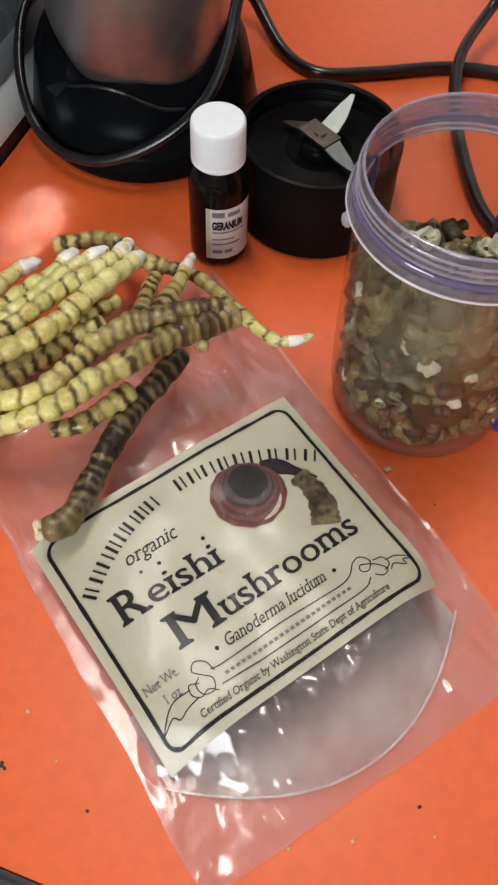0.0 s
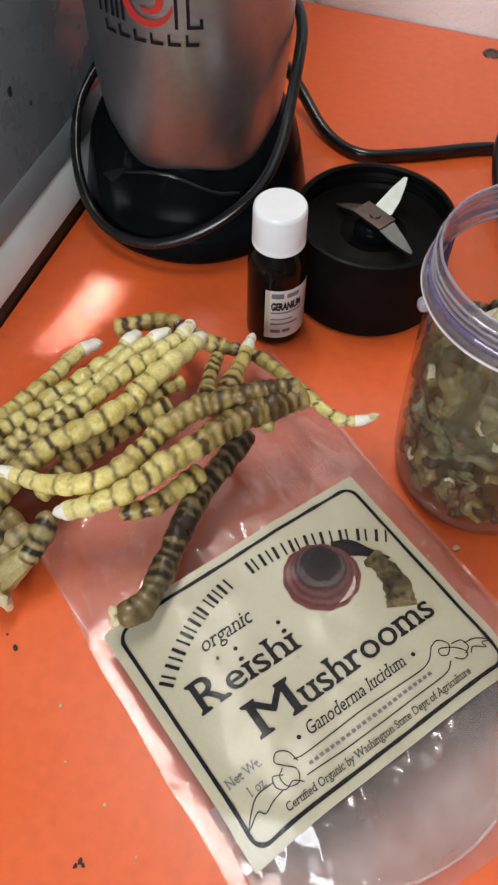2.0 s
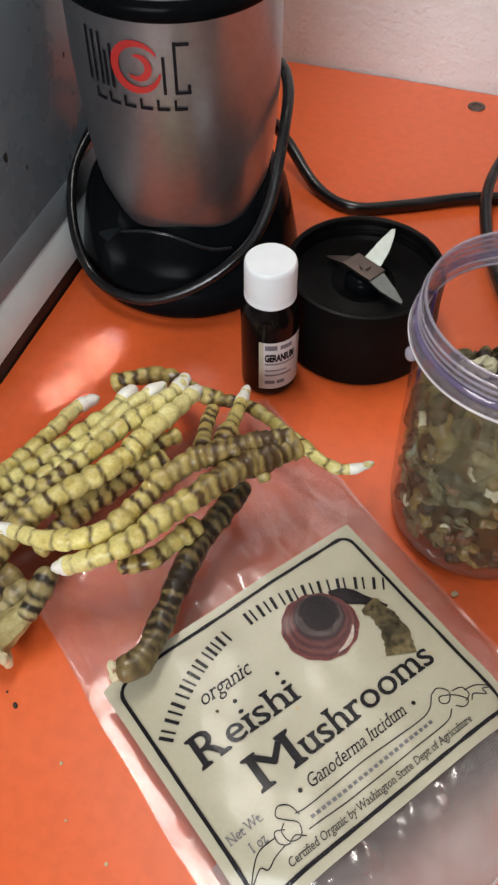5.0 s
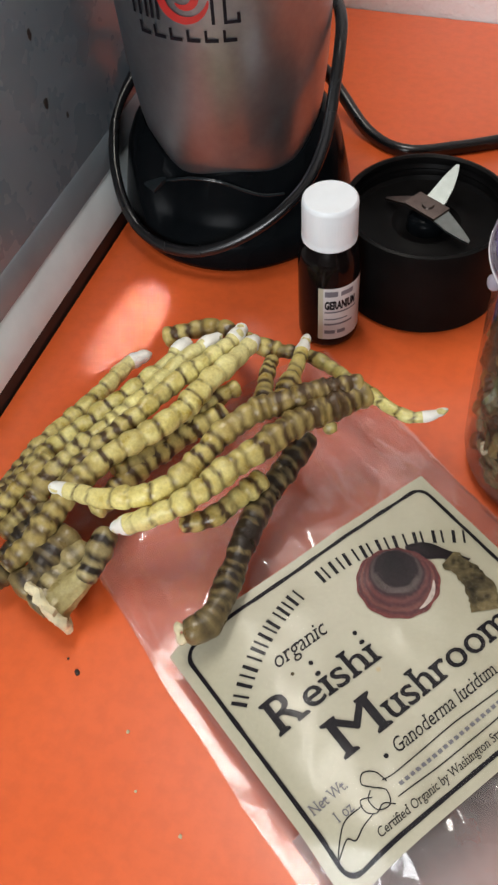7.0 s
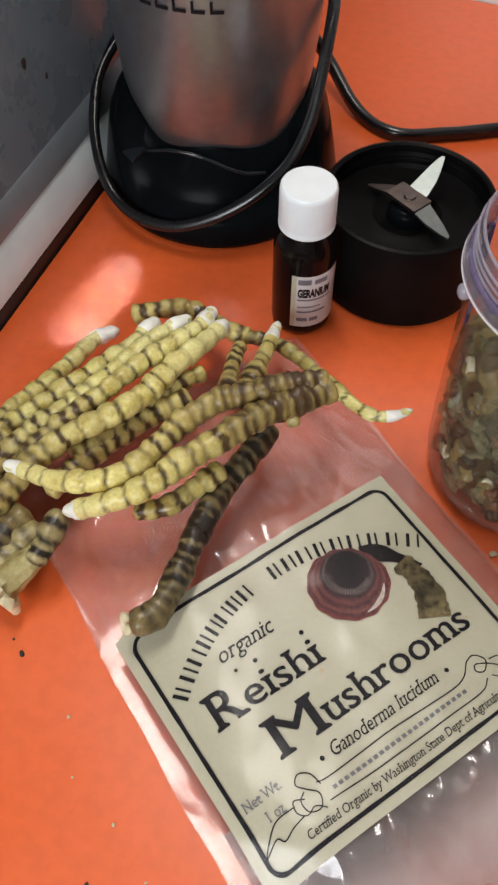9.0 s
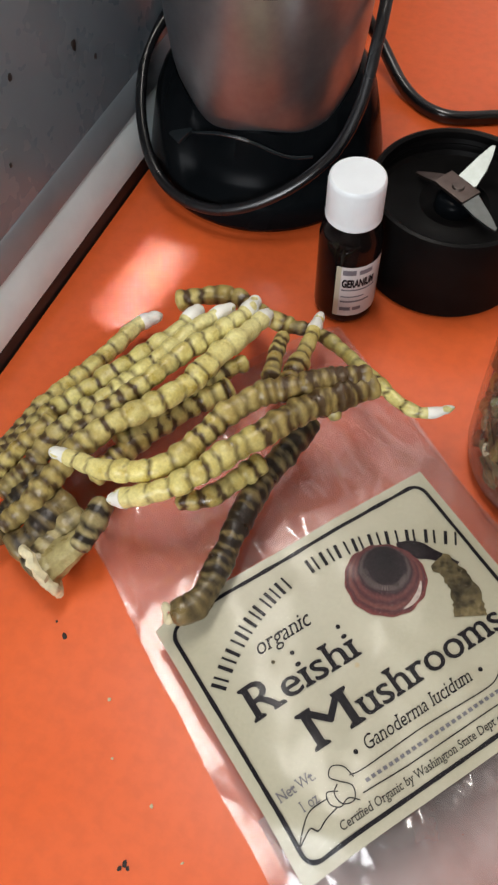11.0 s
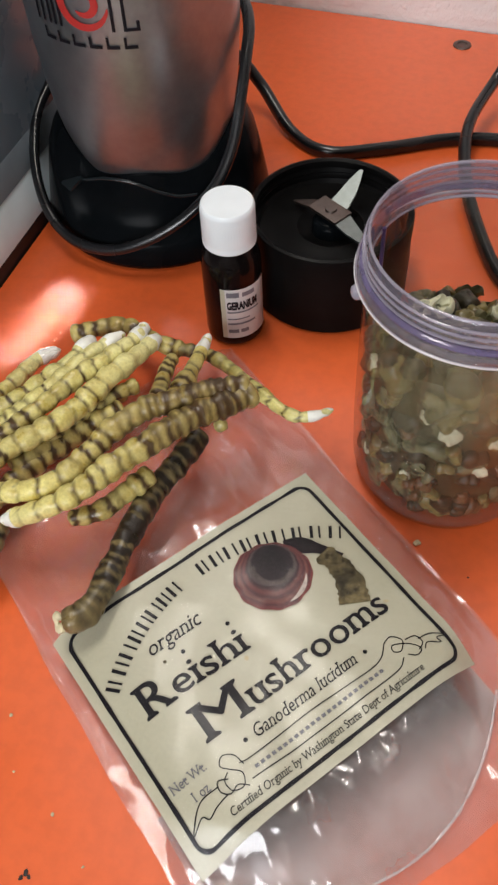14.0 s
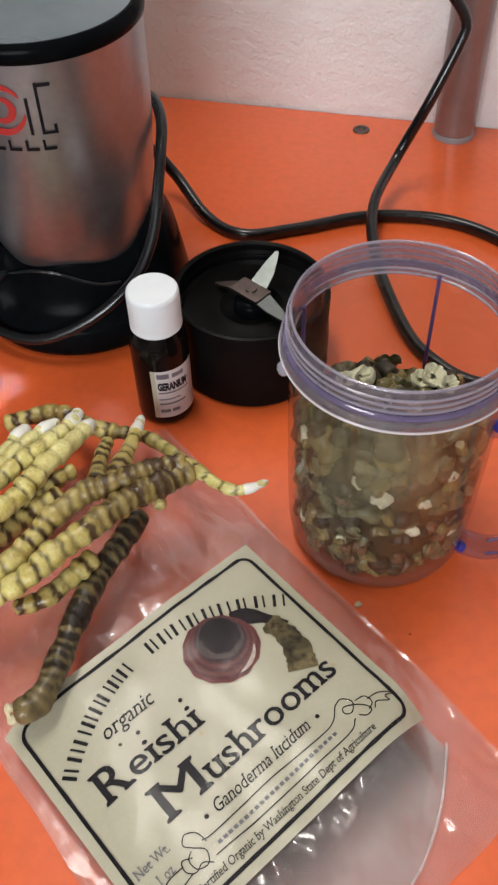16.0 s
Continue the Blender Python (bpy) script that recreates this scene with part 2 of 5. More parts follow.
M_MUG_RIM = film_material("violet_rim_plastic", 0.24, (0.82, 0.79, 0.85), 0.08, 1.5, (0.32, 0.29, 0.34), 0.02)
M_MUG_HANDLE = film_material("clear_handle_plastic", 0.02, (0.80, 0.77, 0.88), 0.05, 1.3, (0.42, 0.38, 0.56), 0.02)
M_RIB = plain("violet_plastic_rib", (0.10, 0.065, 0.20), 0.3, scale=80)
M_BLUE = plain("blue_plastic_nub", (0.03, 0.03, 0.35), 0.3, scale=80)
M_PIC_BLACK = plain("printed_black", (0.022, 0.014, 0.018), 0.45, scale=400, vary=0.5, shine=0.15)
M_PIC_BROWN = plain("printed_brown", (0.20, 0.155, 0.075), 0.45, scale=330, vary=0.85, shine=0.15)
M_PIC_GREY = plain("printed_grey_brown", (0.30, 0.24, 0.22), 0.45, scale=500, vary=0.4, shine=0.15)
M_PIC_PALE = plain("printed_pale", (0.62, 0.52, 0.46), 0.45, scale=500, vary=0.3, shine=0.15)
M_CHIP_BROWN = stalk_material("olive_chip", (0.29, 0.24, 0.09), (0.12, 0.094, 0.036), (0.05, 0.032, 0.016), (0.085, 0.064, 0.026))
M_CHIP_GREEN = plain("grey_green_chip", (0.21, 0.195, 0.095), 0.45, scale=300, vary=0.5, bump_by=0.0008)
M_CHIP_DARK = plain("dark_chip", (0.050, 0.038, 0.016), 0.5, scale=260, vary=0.4, bump_by=0.001)
M_CHIP_PALE = plain("pale_chip", (0.84, 0.80, 0.56), 0.5, scale=260, vary=0.25, bump_by=0.001)
M_CHIP_ORANGE = plain("orange_brown_chip", (0.17, 0.085, 0.034), 0.45, scale=200, vary=0.35, bump_by=0.001)
M_SEAM = film_material("welded_seam", 0.24, (0.95, 0.93, 0.93), 0.15, 1.2)
M_LABEL_SHADE = label_shade_material()
M_MUG_DUST = mug_dust_material()
M_GLINT = plain("painted_edge_glint", (0.70, 0.68, 0.70), 0.2, scale=80, vary=0.05)
M_THREAD = film_material("violet_thread", 0.45, (0.76, 0.72, 0.84), 0.08, 1.0, (0.24, 0.20, 0.36), 0.02)
M_BEAD = film_material("pale_bead", 0.38, (0.90, 0.88, 0.93), 0.09, 0.9, (0.52, 0.49, 0.57), 0.02)
M_CORE = stalk_material("chopped_mass", (0.08, 0.062, 0.026), (0.035, 0.027, 0.012), (0.04, 0.026, 0.012), (0.08, 0.056, 0.025))
M_RAG = plain("torn_pale_rim", (0.74, 0.66, 0.42), 0.6, scale=260, vary=0.25, bump_by=0.0008)


# ---- mesh helpers ----
def mesh_object(name, bm, mat, parent=None, label="", smooth=40):
    me = bpy.data.meshes.new(name)
    bmesh.ops.recalc_face_normals(bm, faces=bm.faces)
    bm.to_mesh(me)
    bm.free()
    for m in mat if isinstance(mat, (list, tuple)) else [mat]:
        me.materials.append(m)
    if smooth:
        me.shade_smooth()
        me.set_sharp_from_angle(angle=radians(smooth))
    ob = new(name, me)
    if parent:
        ob.parent = parent
    if label:
        ob["label"] = label
    return ob


def part(name, bm, mat, parent, label="", smooth=40):
    return mesh_object(name, bm, mat, parent, label, smooth)


def thing(name, m, label, category, group="", kind=""):
    ob = new(name)
    ob.empty_display_size = 0.02
    ob.matrix_world = m
    return tagged(ob, label, category, group, kind)


def lathe(profile, segs=64, bm=None, shape=None, closed=False):
    """Turns a profile of (radius, z) round z. shape(angle, r, z) may move each point."""
    bm = bm or bmesh.new()
    rings = []
    for r, z in profile:
        if r < 1e-6:
            rings.append([bm.verts.new((0, 0, z))])
            continue
        ring = []
        for k in range(segs):
            a = 2 * math.pi * k / segs
            p = shape(a, r, z) if shape else (r * math.cos(a), r * math.sin(a), z)
            ring.append(bm.verts.new(p))
        rings.append(ring)
    pairs = list(zip(rings, rings[1:])) + ([(rings[-1], rings[0])] if closed else [])
    for a, b in pairs:
        if len(a) == 1 and len(b) == 1:
            continue
        for k in range(segs):
            n = (k + 1) % segs
            if len(a) == 1:
                bm.faces.new((a[0], b[n], b[k]))
            elif len(b) == 1:
                bm.faces.new((a[k], a[n], b[0]))
            else:
                bm.faces.new((a[k], a[n], b[n], b[k]))
    return bm


def box(bm, lo, hi, bevel=0.0, m=None):
    got = bmesh.ops.create_cube(bm, size=1.0)["verts"]
    for v in got:
        v.co = Vector([(lo[i] + hi[i]) / 2 + v.co[i] * (hi[i] - lo[i]) for i in range(3)])
    if bevel:
        edges = {e for v in got for e in v.link_edges}
        got = bmesh.ops.bevel(bm, geom=list(edges), offset=bevel, segments=2, affect="EDGES", profile=0.7)["verts"]
    if m:
        for v in got:
            v.co = m @ v.co
    return bm


def spline(pts, step):
    """Evenly stepped points on a smooth curve through pts."""
    pts = [Vector(p) for p in pts]
    ext = [2 * pts[0] - pts[1], *pts, 2 * pts[-1] - pts[-2]]
    dense = []
    for a, b, c, d in zip(ext, ext[1:], ext[2:], ext[3:]):
        for k in range(16):
            t = k / 16
            dense.append(0.5 * (2 * b + (c - a) * t + (2 * a - 5 * b + 4 * c - d) * t * t + (3 * b - a - 3 * c + d) * t ** 3))
    dense.append(pts[-1])
    out, run = [dense[0]], 0.0
    for p, q in zip(dense, dense[1:]):
        run += (q - p).length
        if run >= step:
            out.append(q)
            run = 0.0
    out.append(dense[-1])
    return out


def tube(path, radius, segs=12, bm=None, flat=1.0, ring=None):
    """A closed tube along path; radius(i, n, angle) or a number. ring(i, angle): value stored on each vertex."""
    bm = bm or bmesh.new()
    layer = bm.verts.layers.float.new("ring") if ring else None
    n, rings = len(path), []
    side = None
    for i, p in enumerate(path):
        ahead = (path[min(i + 1, n - 1)] - path[max(i - 1, 0)]).normalized()
        if side is None:
            side = ahead.cross(Vector((0, 0, 1)))
            if side.length < 0.1:
                side = ahead.cross(Vector((0, 1, 0)))
        side = (side - ahead * side.dot(ahead)).normalized()
        up = side.cross(ahead)
        verts = []
        for k in range(segs):
            a = 2 * math.pi * k / segs
            r = radius(i, n, a) if callable(radius) else radius
            v = bm.verts.new(p + side * (math.cos(a) * r) + up * (math.sin(a) * r * flat))
            if ring:
                v[layer] = ring(i, a)
            verts.append(v)
        rings.append(verts)
    for a, b in zip(rings, rings[1:]):
        for k in range(segs):
            bm.faces.new((a[k], a[(k + 1) % segs], b[(k + 1) % segs], b[k]))
    bm.faces.new(rings[0][::-1])
    bm.faces.new(rings[-1])
    return bm


def blob(bm, centre, size, seed=0.0, rough=0.35, detail=2, scale=1.2):
    """A small rough lump."""
    got = bmesh.ops.create_icosphere(bm, subdivisions=detail, radius=1.0)["verts"]
    for v in got:
        k = 1 + rough * noise.noise(v.co * scale + Vector((seed, seed * 1.7, -seed)))
        v.co = Vector(centre) + Vector([v.co[i] * k * size[i] for i in range(3)])
    return bm


def step(a, b, x):
    k = max(0.0, min(1.0, (x - a) / (b - a)))
    return k * k * (3 - 2 * k)


# ---- the setting ----
TABLE_V0, TABLE_V1, TABLE_U0, TABLE_U1 = -0.010, 0.594, -0.2405, 1.0


def structure(name, bm, mat, m, label, smooth=0):
    ob = mesh_object(name, bm, mat, None, "", smooth)
    ob.matrix_world = m
    return tagged(ob, label, "", "", "structure")


FLOOR_Z, CEIL_Z = -0.75, 1.65
structure("floor", box(bmesh.new(), (-1.3, -1.5, FLOOR_Z - 0.05), (1.5, 0.7, FLOOR_Z)), M_FLOOR, room_pose(0, 0), "grey-brown vinyl floor under the table")
structure("ceiling", box(bmesh.new(), (-1.3, -1.5, CEIL_Z), (1.5, 0.7, CEIL_Z + 0.05)), M_ROOM, room_pose(0, 0), "plain pale ceiling")
structure("wall_back", box(bmesh.new(), (-1.3, 0.596, FLOOR_Z), (1.5, 0.7, CEIL_Z)), M_WALL, room_pose(0, 0), "rough pale pink painted wall behind the table")
structure("wall_front", box(bmesh.new(), (-1.3, -1.6, FLOOR_Z), (1.5, -1.5, CEIL_Z)), M_ROOM, room_pose(0, 0), "plain pale wall")
structure("wall_right", box(bmesh.new(), (1.5, -1.6, FLOOR_Z), (1.6, 0.7, CEIL_Z)), M_ROOM, room_pose(0, 0), "plain pale wall")
structure("wall_left", box(bmesh.new(), (-1.4, -1.6, FLOOR_Z), (-1.3, 0.7, CEIL_Z)), M_ROOM, room_pose(0, 0), "plain pale wall")

table = thing("table", room_pose(0, 0), "orange laminate table top against the pink wall", "table")
part("tabletop", box(bmesh.new(), (TABLE_U0, TABLE_V0, -0.028), (TABLE_U1, TABLE_V1, 0.0), 0.002), M_TABLE, table, "glossy orange laminate")
part("edge_band", box(bmesh.new(), (TABLE_U0, TABLE_V0 - 0.003, -0.028), (TABLE_U1, TABLE_V0 - 0.0002, -0.001), 0.0008), M_GASKET, table, "dark edge band")
for u in (TABLE_U0 + 0.05, TABLE_U1 - 0.08):
    for v in (0.05, 0.5):
        part("leg", box(bmesh.new(), (u, v, FLOOR_Z), (u + 0.04, v + 0.04, -0.028), 0.003), M_GREY_TRIM, table)

def prism(outline, v0, v1):
    """A strip with the given section (u, z), running from v0 to v1."""
    bm = bmesh.new()
    ends = [[bm.verts.new((u, v, z)) for u, z in outline] for v in (v0, v1)]
    n = len(outline)
    for k in range(n):
        bm.faces.new((ends[0][k], ends[0][(k + 1) % n], ends[1][(k + 1) % n], ends[1][k]))
    bm.faces.new(ends[0][::-1])
    bm.faces.new(ends[1])
    return bm


# the metal cabinet beside the table
cabinet = thing("metal_cabinet", room_pose(TABLE_U0, 0), "dark grey metal cabinet with white lower trim beside the table", "cabinet")
part("body", box(bmesh.new(), (-0.50, -0.03, FLOOR_Z), (-0.0095, 0.592, 0.42), 0.004), M_PANEL, cabinet, "dark grey metal side")
part("white_trim", prism([(-0.0094, 0.008), (-0.0010, 0.008), (-0.0012, 0.011), (-0.0022, 0.016), (-0.0068, 0.0285), (-0.0080, 0.0300), (-0.0094, 0.0302)], -0.03, 0.590), M_WHITE_TRIM, cabinet, "white enamel strip")
part("grey_trim", prism([(-0.0094, 0.0305), (-0.0064, 0.0305), (-0.0066, 0.033), (-0.0086, 0.0450), (-0.0094, 0.0462)], -0.03, 0.590), M_GREY_TRIM, cabinet, "grey metal strip")
part("gasket", box(bmesh.new(), (-0.0090, -0.03, -0.02), (-0.0008, 0.590, 0.0075), 0.001), M_GASKET, cabinet, "black gap filler")

# steel post at the back of the table
post = thing("metal_post", pose(0.0985, 0.5725, 0), "dull metal post standing on the table by the wall", "post")
part("pole", lathe([(0, 0.004), (0.0142, 0.004), (0.0144, 0.5), (0.0144, 1.645), (0, 1.645)], 40), M_PIPE, post)
part("foot_collar", lathe([(0, 0), (0.0148, 0), (0.0150, 0.002), (0.0146, 0.0040), (0, 0.0040)], 40), M_GREY_TRIM, post)
screw = tagged(mesh_object("table_screw", lathe([(0, 0.0), (0.0062, 0.0), (0.0058, 0.0007), (0.0035, 0.0010), (0.003, 0.0004), (0, 0.0004)], 24), M_STEEL_DULL), "flat grey screw head sunk in the table top", "screw")
screw.matrix_world = pose(0.0335, 0.575, 0.0)


# ---- blender ----
def blender_base():
    t = thing("blender", pose(-0.1298, 0.3890, 0), "silver personal blender with black foot and lid", "blender")
    front = math.atan2(-0.967, 0.256)
    round_side = [(0.0622, 0.010), (0.0602, 0.022), (0.0580, 0.034), (0.0558, 0.044), (0.0525, 0.052), (0.0490, 0.057), (0.0460, 0.059)]
    scooped = [(0.0622, 0.010), (0.0614, 0.0150), (0.0598, 0.0172), (0.0560, 0.0190), (0.0520, 0.0225), (0.0485, 0.0320), (0.0452, 0.0470)]
    bm = bmesh.new()
    rings, segs = [], 120
    low = [(0.0, 0.002), (0.055, 0.0), (0.0610, 0.0008), (0.0624, 0.004)]
    for k in range(len(low) + len(round_side) + 1):
        ring = []
        for i in range(segs):
            a = 2 * math.pi * i / segs
            d = (a - front + math.pi) % (2 * math.pi) - math.pi
            f = max(0.0, min(1.0, (1.25 - abs(d)) / 0.55))
            f = f * f * (3 - 2 * f)
            if k < len(low):
                r, z = low[k]
            elif k < len(low) + len(round_side):
                (r0, z0), (r1, z1) = round_side[k - len(low)], scooped[k - len(low)]
                r, z = r0 + (r1 - r0) * f, z0 + (z1 - z0) * f
                if k == len(low) + len(round_side) - 1:
                    z += f * (0.0028 * math.cos(d * 5.2 + 0.5) - 0.001)
            else:
                r, z = 0.034, 0.050
            ring.append(bm.verts.new((max(r, 1e-4) * math.cos(a), max(r, 1e-4) * math.sin(a), z)))
        rings.append(ring)
    for a, b in zip(rings, rings[1:]):
        for i in range(segs):
            bm.faces.new((a[i], a[(i + 1) % segs], b[(i + 1) % segs], b[i]))
    part("foot", bm, M_BLACK, t, "glossy black foot with a scooped front", 60)
    # polished block added to stand in for the highlight on the foot's fold
    side = front - 0.97
    part("latch_tab", box(bmesh.new(), (-0.0050, -0.0045, -0.0012), (0.0050, 0.0045, 0.0012), 0.0009, Matrix.Translation((0.0520 * math.cos(side), 0.0520 * math.sin(side), 0.0375)) @ pose(0, 0, 0, 0, 0, math.degrees(side)) @ pose(0, 0, 0, 0, 26, 0)), M_GLOSS_BLACK, t, "shiny block added for the highlight on the fold")
    crest = [Vector((r * math.cos(front + radians(a)), r * math.sin(front + radians(a)), z)) for a, r, z in
             ((-56, 0.0490, 0.0365), (-44, 0.0482, 0.0415), (-33, 0.0476, 0.0452), (-22, 0.0474, 0.0465), (-9, 0.0474, 0.0450), (3, 0.0476, 0.0400), (14, 0.0482, 0.0360), (26, 0.0490, 0.0340))]
    part("lip", tube(spline(crest, 0.0015), 0.0010, 10), M_GLOSS_BLACK, t, "glossy curved lip above the scoop")
    part("body", lathe([(0, 0.036), (0.0400, 0.036), (0.0420, 0.042), (0.0440, 0.052), (0.0466, 0.066), (0.0488, 0.085), (0.0502, 0.105), (0.0510, 0.125), (0.0512, 0.145), (0.0510, 0.158), (0.045, 0.1585), (0, 0.1585)], 120), M_SILVER, t, "silver painted tapered body")
    part("rim", lathe([(0.044, 0.1575), (0.0508, 0.1578), (0.0522, 0.1592), (0.0526, 0.1620), (0.0520, 0.1650), (0.0500, 0.1668), (0.0482, 0.1664), (0.0472, 0.1650), (0.044, 0.1645)], 120, closed=True), M_BLACK, t, "black rim ring")
    part("lid", lathe([(0, 0.1668), (0.030, 0.1664), (0.0474, 0.1654), (0.0474, 0.160), (0, 0.160)], 96), M_LID_TOP, t, "flat grey lid")

    # printed mark: plain shapes on the body
    def on_body(a, z, lift):
        r = 0.0502 + 0.0010 * min(1.0, (z - 0.105) / 0.02) + lift
        aa = front + a
        return Vector((r * math.cos(aa), r * math.sin(aa), z))

    def patch(bm, a0, a1, z0, z1):
        n = 3
        row = [[bm.verts.new(on_body(a0 + (a1 - a0) * k / n, z, 0.0003)) for k in range(n + 1)] for z in (z0, z1)]
        for k in range(n):
            bm.faces.new((row[0][k], row[0][k + 1], row[1][k + 1], row[1][k]))
        return bm

    off = -0.36
    for a0, h in ((-0.53, 0.027), (-0.455, 0.026), (-0.38, 0.026), (-0.325, 0.018), (-0.265, 0.022), (0.22, 0.019), (0.32, 0.026), (0.43, 0.005)):
        part("mark_bar", patch(bmesh.new(), off + a0, off + a0 + 0.028, 0.1265, 0.1265 + h * 0.92), M_INK, t)
    part("mark_bar", patch(bmesh.new(), off + 0.32, off + 0.46, 0.1485, 0.1502), M_INK, t)
    part("mark_bar", patch(bmesh.new(), off + 0.32, off + 0.46, 0.1265, 0.1280), M_INK, t)
    for k in range(6):
        a0 = -0.47 + k * 0.155
        part("mark_bar", patch(bmesh.new(), off + a0, off + a0 + 0.115, 0.1185, 0.1202), M_INK, t)
        part("mark_bar", patch(bmesh.new(), off + a0, off + a0 + 0.024, 0.1202, 0.1240), M_INK, t)
    bm = bmesh.new()
    for r0, r1, s0, s1 in ((0.0086, 0.0125, 0.55, 6.1), (0.0035, 0.0068, -2.4, 1.9)):
        last = None
        for k in range(41):
            s = s0 + (s1 - s0) * k / 40
            w = math.sin(math.pi * k / 40) ** 0.6
            pts = []
            for r in (r0 + (1 - w) * (r1 - r0) * 0.45, r1 - (1 - w) * (r1 - r0) * 0.45):
                pts.append(bm.verts.new(on_body(off + r * math.cos(s) / 0.0505, 0.1385 + r * math.sin(s), 0.0004)))
            if last:
                bm.faces.new((last[0], last[1], pts[1], pts[0]))
            last = pts
    part("mark_disc", bm, M_RED, t, "red printed swirl")
    return t


blender_base()


# ---- blade unit ----
def blade_unit():
    t = thing("blade_unit", pose(-0.026, 0.335, 0, 0, 0, 0), "black screw-on blender blade unit with steel blades upward", "blade unit")
    part("collar", lathe([(0, 0.001), (0.0385, 0.0), (0.0402, 0.0015), (0.0405, 0.020), (0.0400, 0.030), (0.0405, 0.044), (0.0400, 0.0465), (0.0385, 0.047),
                          (0.0372, 0.0462), (0.0368, 0.0435), (0.0372, 0.0425), (0.0365, 0.0405), (0.0370, 0.0395), (0.0362, 0.0375), (0.0365, 0.0365),
                          (0.0350, 0.0345), (0.026, 0.0335), (0.020, 0.0355), (0.0165, 0.036), (0.0125, 0.0335), (0, 0.033)], 96), M_BLACK_MATT, t, "black threaded collar")
    part("hub", lathe([(0, 0.033), (0.0095, 0.033), (0.0090, 0.0385), (0.0070, 0.0405), (0.0045, 0.0410), (0.0045, 0.0435), (0, 0.0435)], 40), M_BLACK, t, "black hub")

    def blade(turn, outline, rise, name):
        bm = bmesh.new()
        top, bot = [], []
        c, s = math.cos(turn), math.sin(turn)
        for along, across in outline:
            z = 0.0440 + rise * max(0.0, along - 0.007) ** 1.0
            x, y = along * c - across * s, along * s + across * c
            top.append(bm.verts.new((x, y, z + 0.0005)))
            bot.append(bm.verts.new((x, y, z - 0.0005)))
        bm.faces.new(top)
        bm.faces.new(bot[::-1])
        n = len(top)
        for k in range(n):
            bm.faces.new((top[k], bot[k], bot[(k + 1) % n], top[(k + 1) % n]))
        return bm

    wing = [(0.002, -0.0045), (0.007, -0.0052), (0.014, -0.0045), (0.021, -0.0022), (0.0245, -0.0005), (0.0240, 0.0012), (0.018, 0.0030), (0.007, 0.0050), (0.002, 0.0045)]
    part("blade", blade(radians(60), wing, 0.55, "b"), M_STEEL, t, "bright raised steel blade")
    part("blade", blade(radians(-40), [(a * 1.08, b) for a, b in wing], -0.28, "b"), M_STEEL, t, "bright bent steel blade")
    part("blade", blade(radians(143), [(a * 1.05, b * 0.8) for a, b in wing], -0.40, "b"), M_STEEL_DULL, t, "dull steel blade")
    part("blade_plate", box(bmesh.new(), (-0.0100, -0.0058, 0.0434), (0.0085, 0.0058, 0.0452), 0.0006, pose(0, 0, 0, 0, 0, -38)), M_STEEL_DULL, t, "dull steel centre plate")
    part("rivet", lathe([(0, 0.0450), (0.0030, 0.0450), (0.0026, 0.0462), (0, 0.0464)], 24), M_STEEL_DULL, t)
    return t


blade_unit()


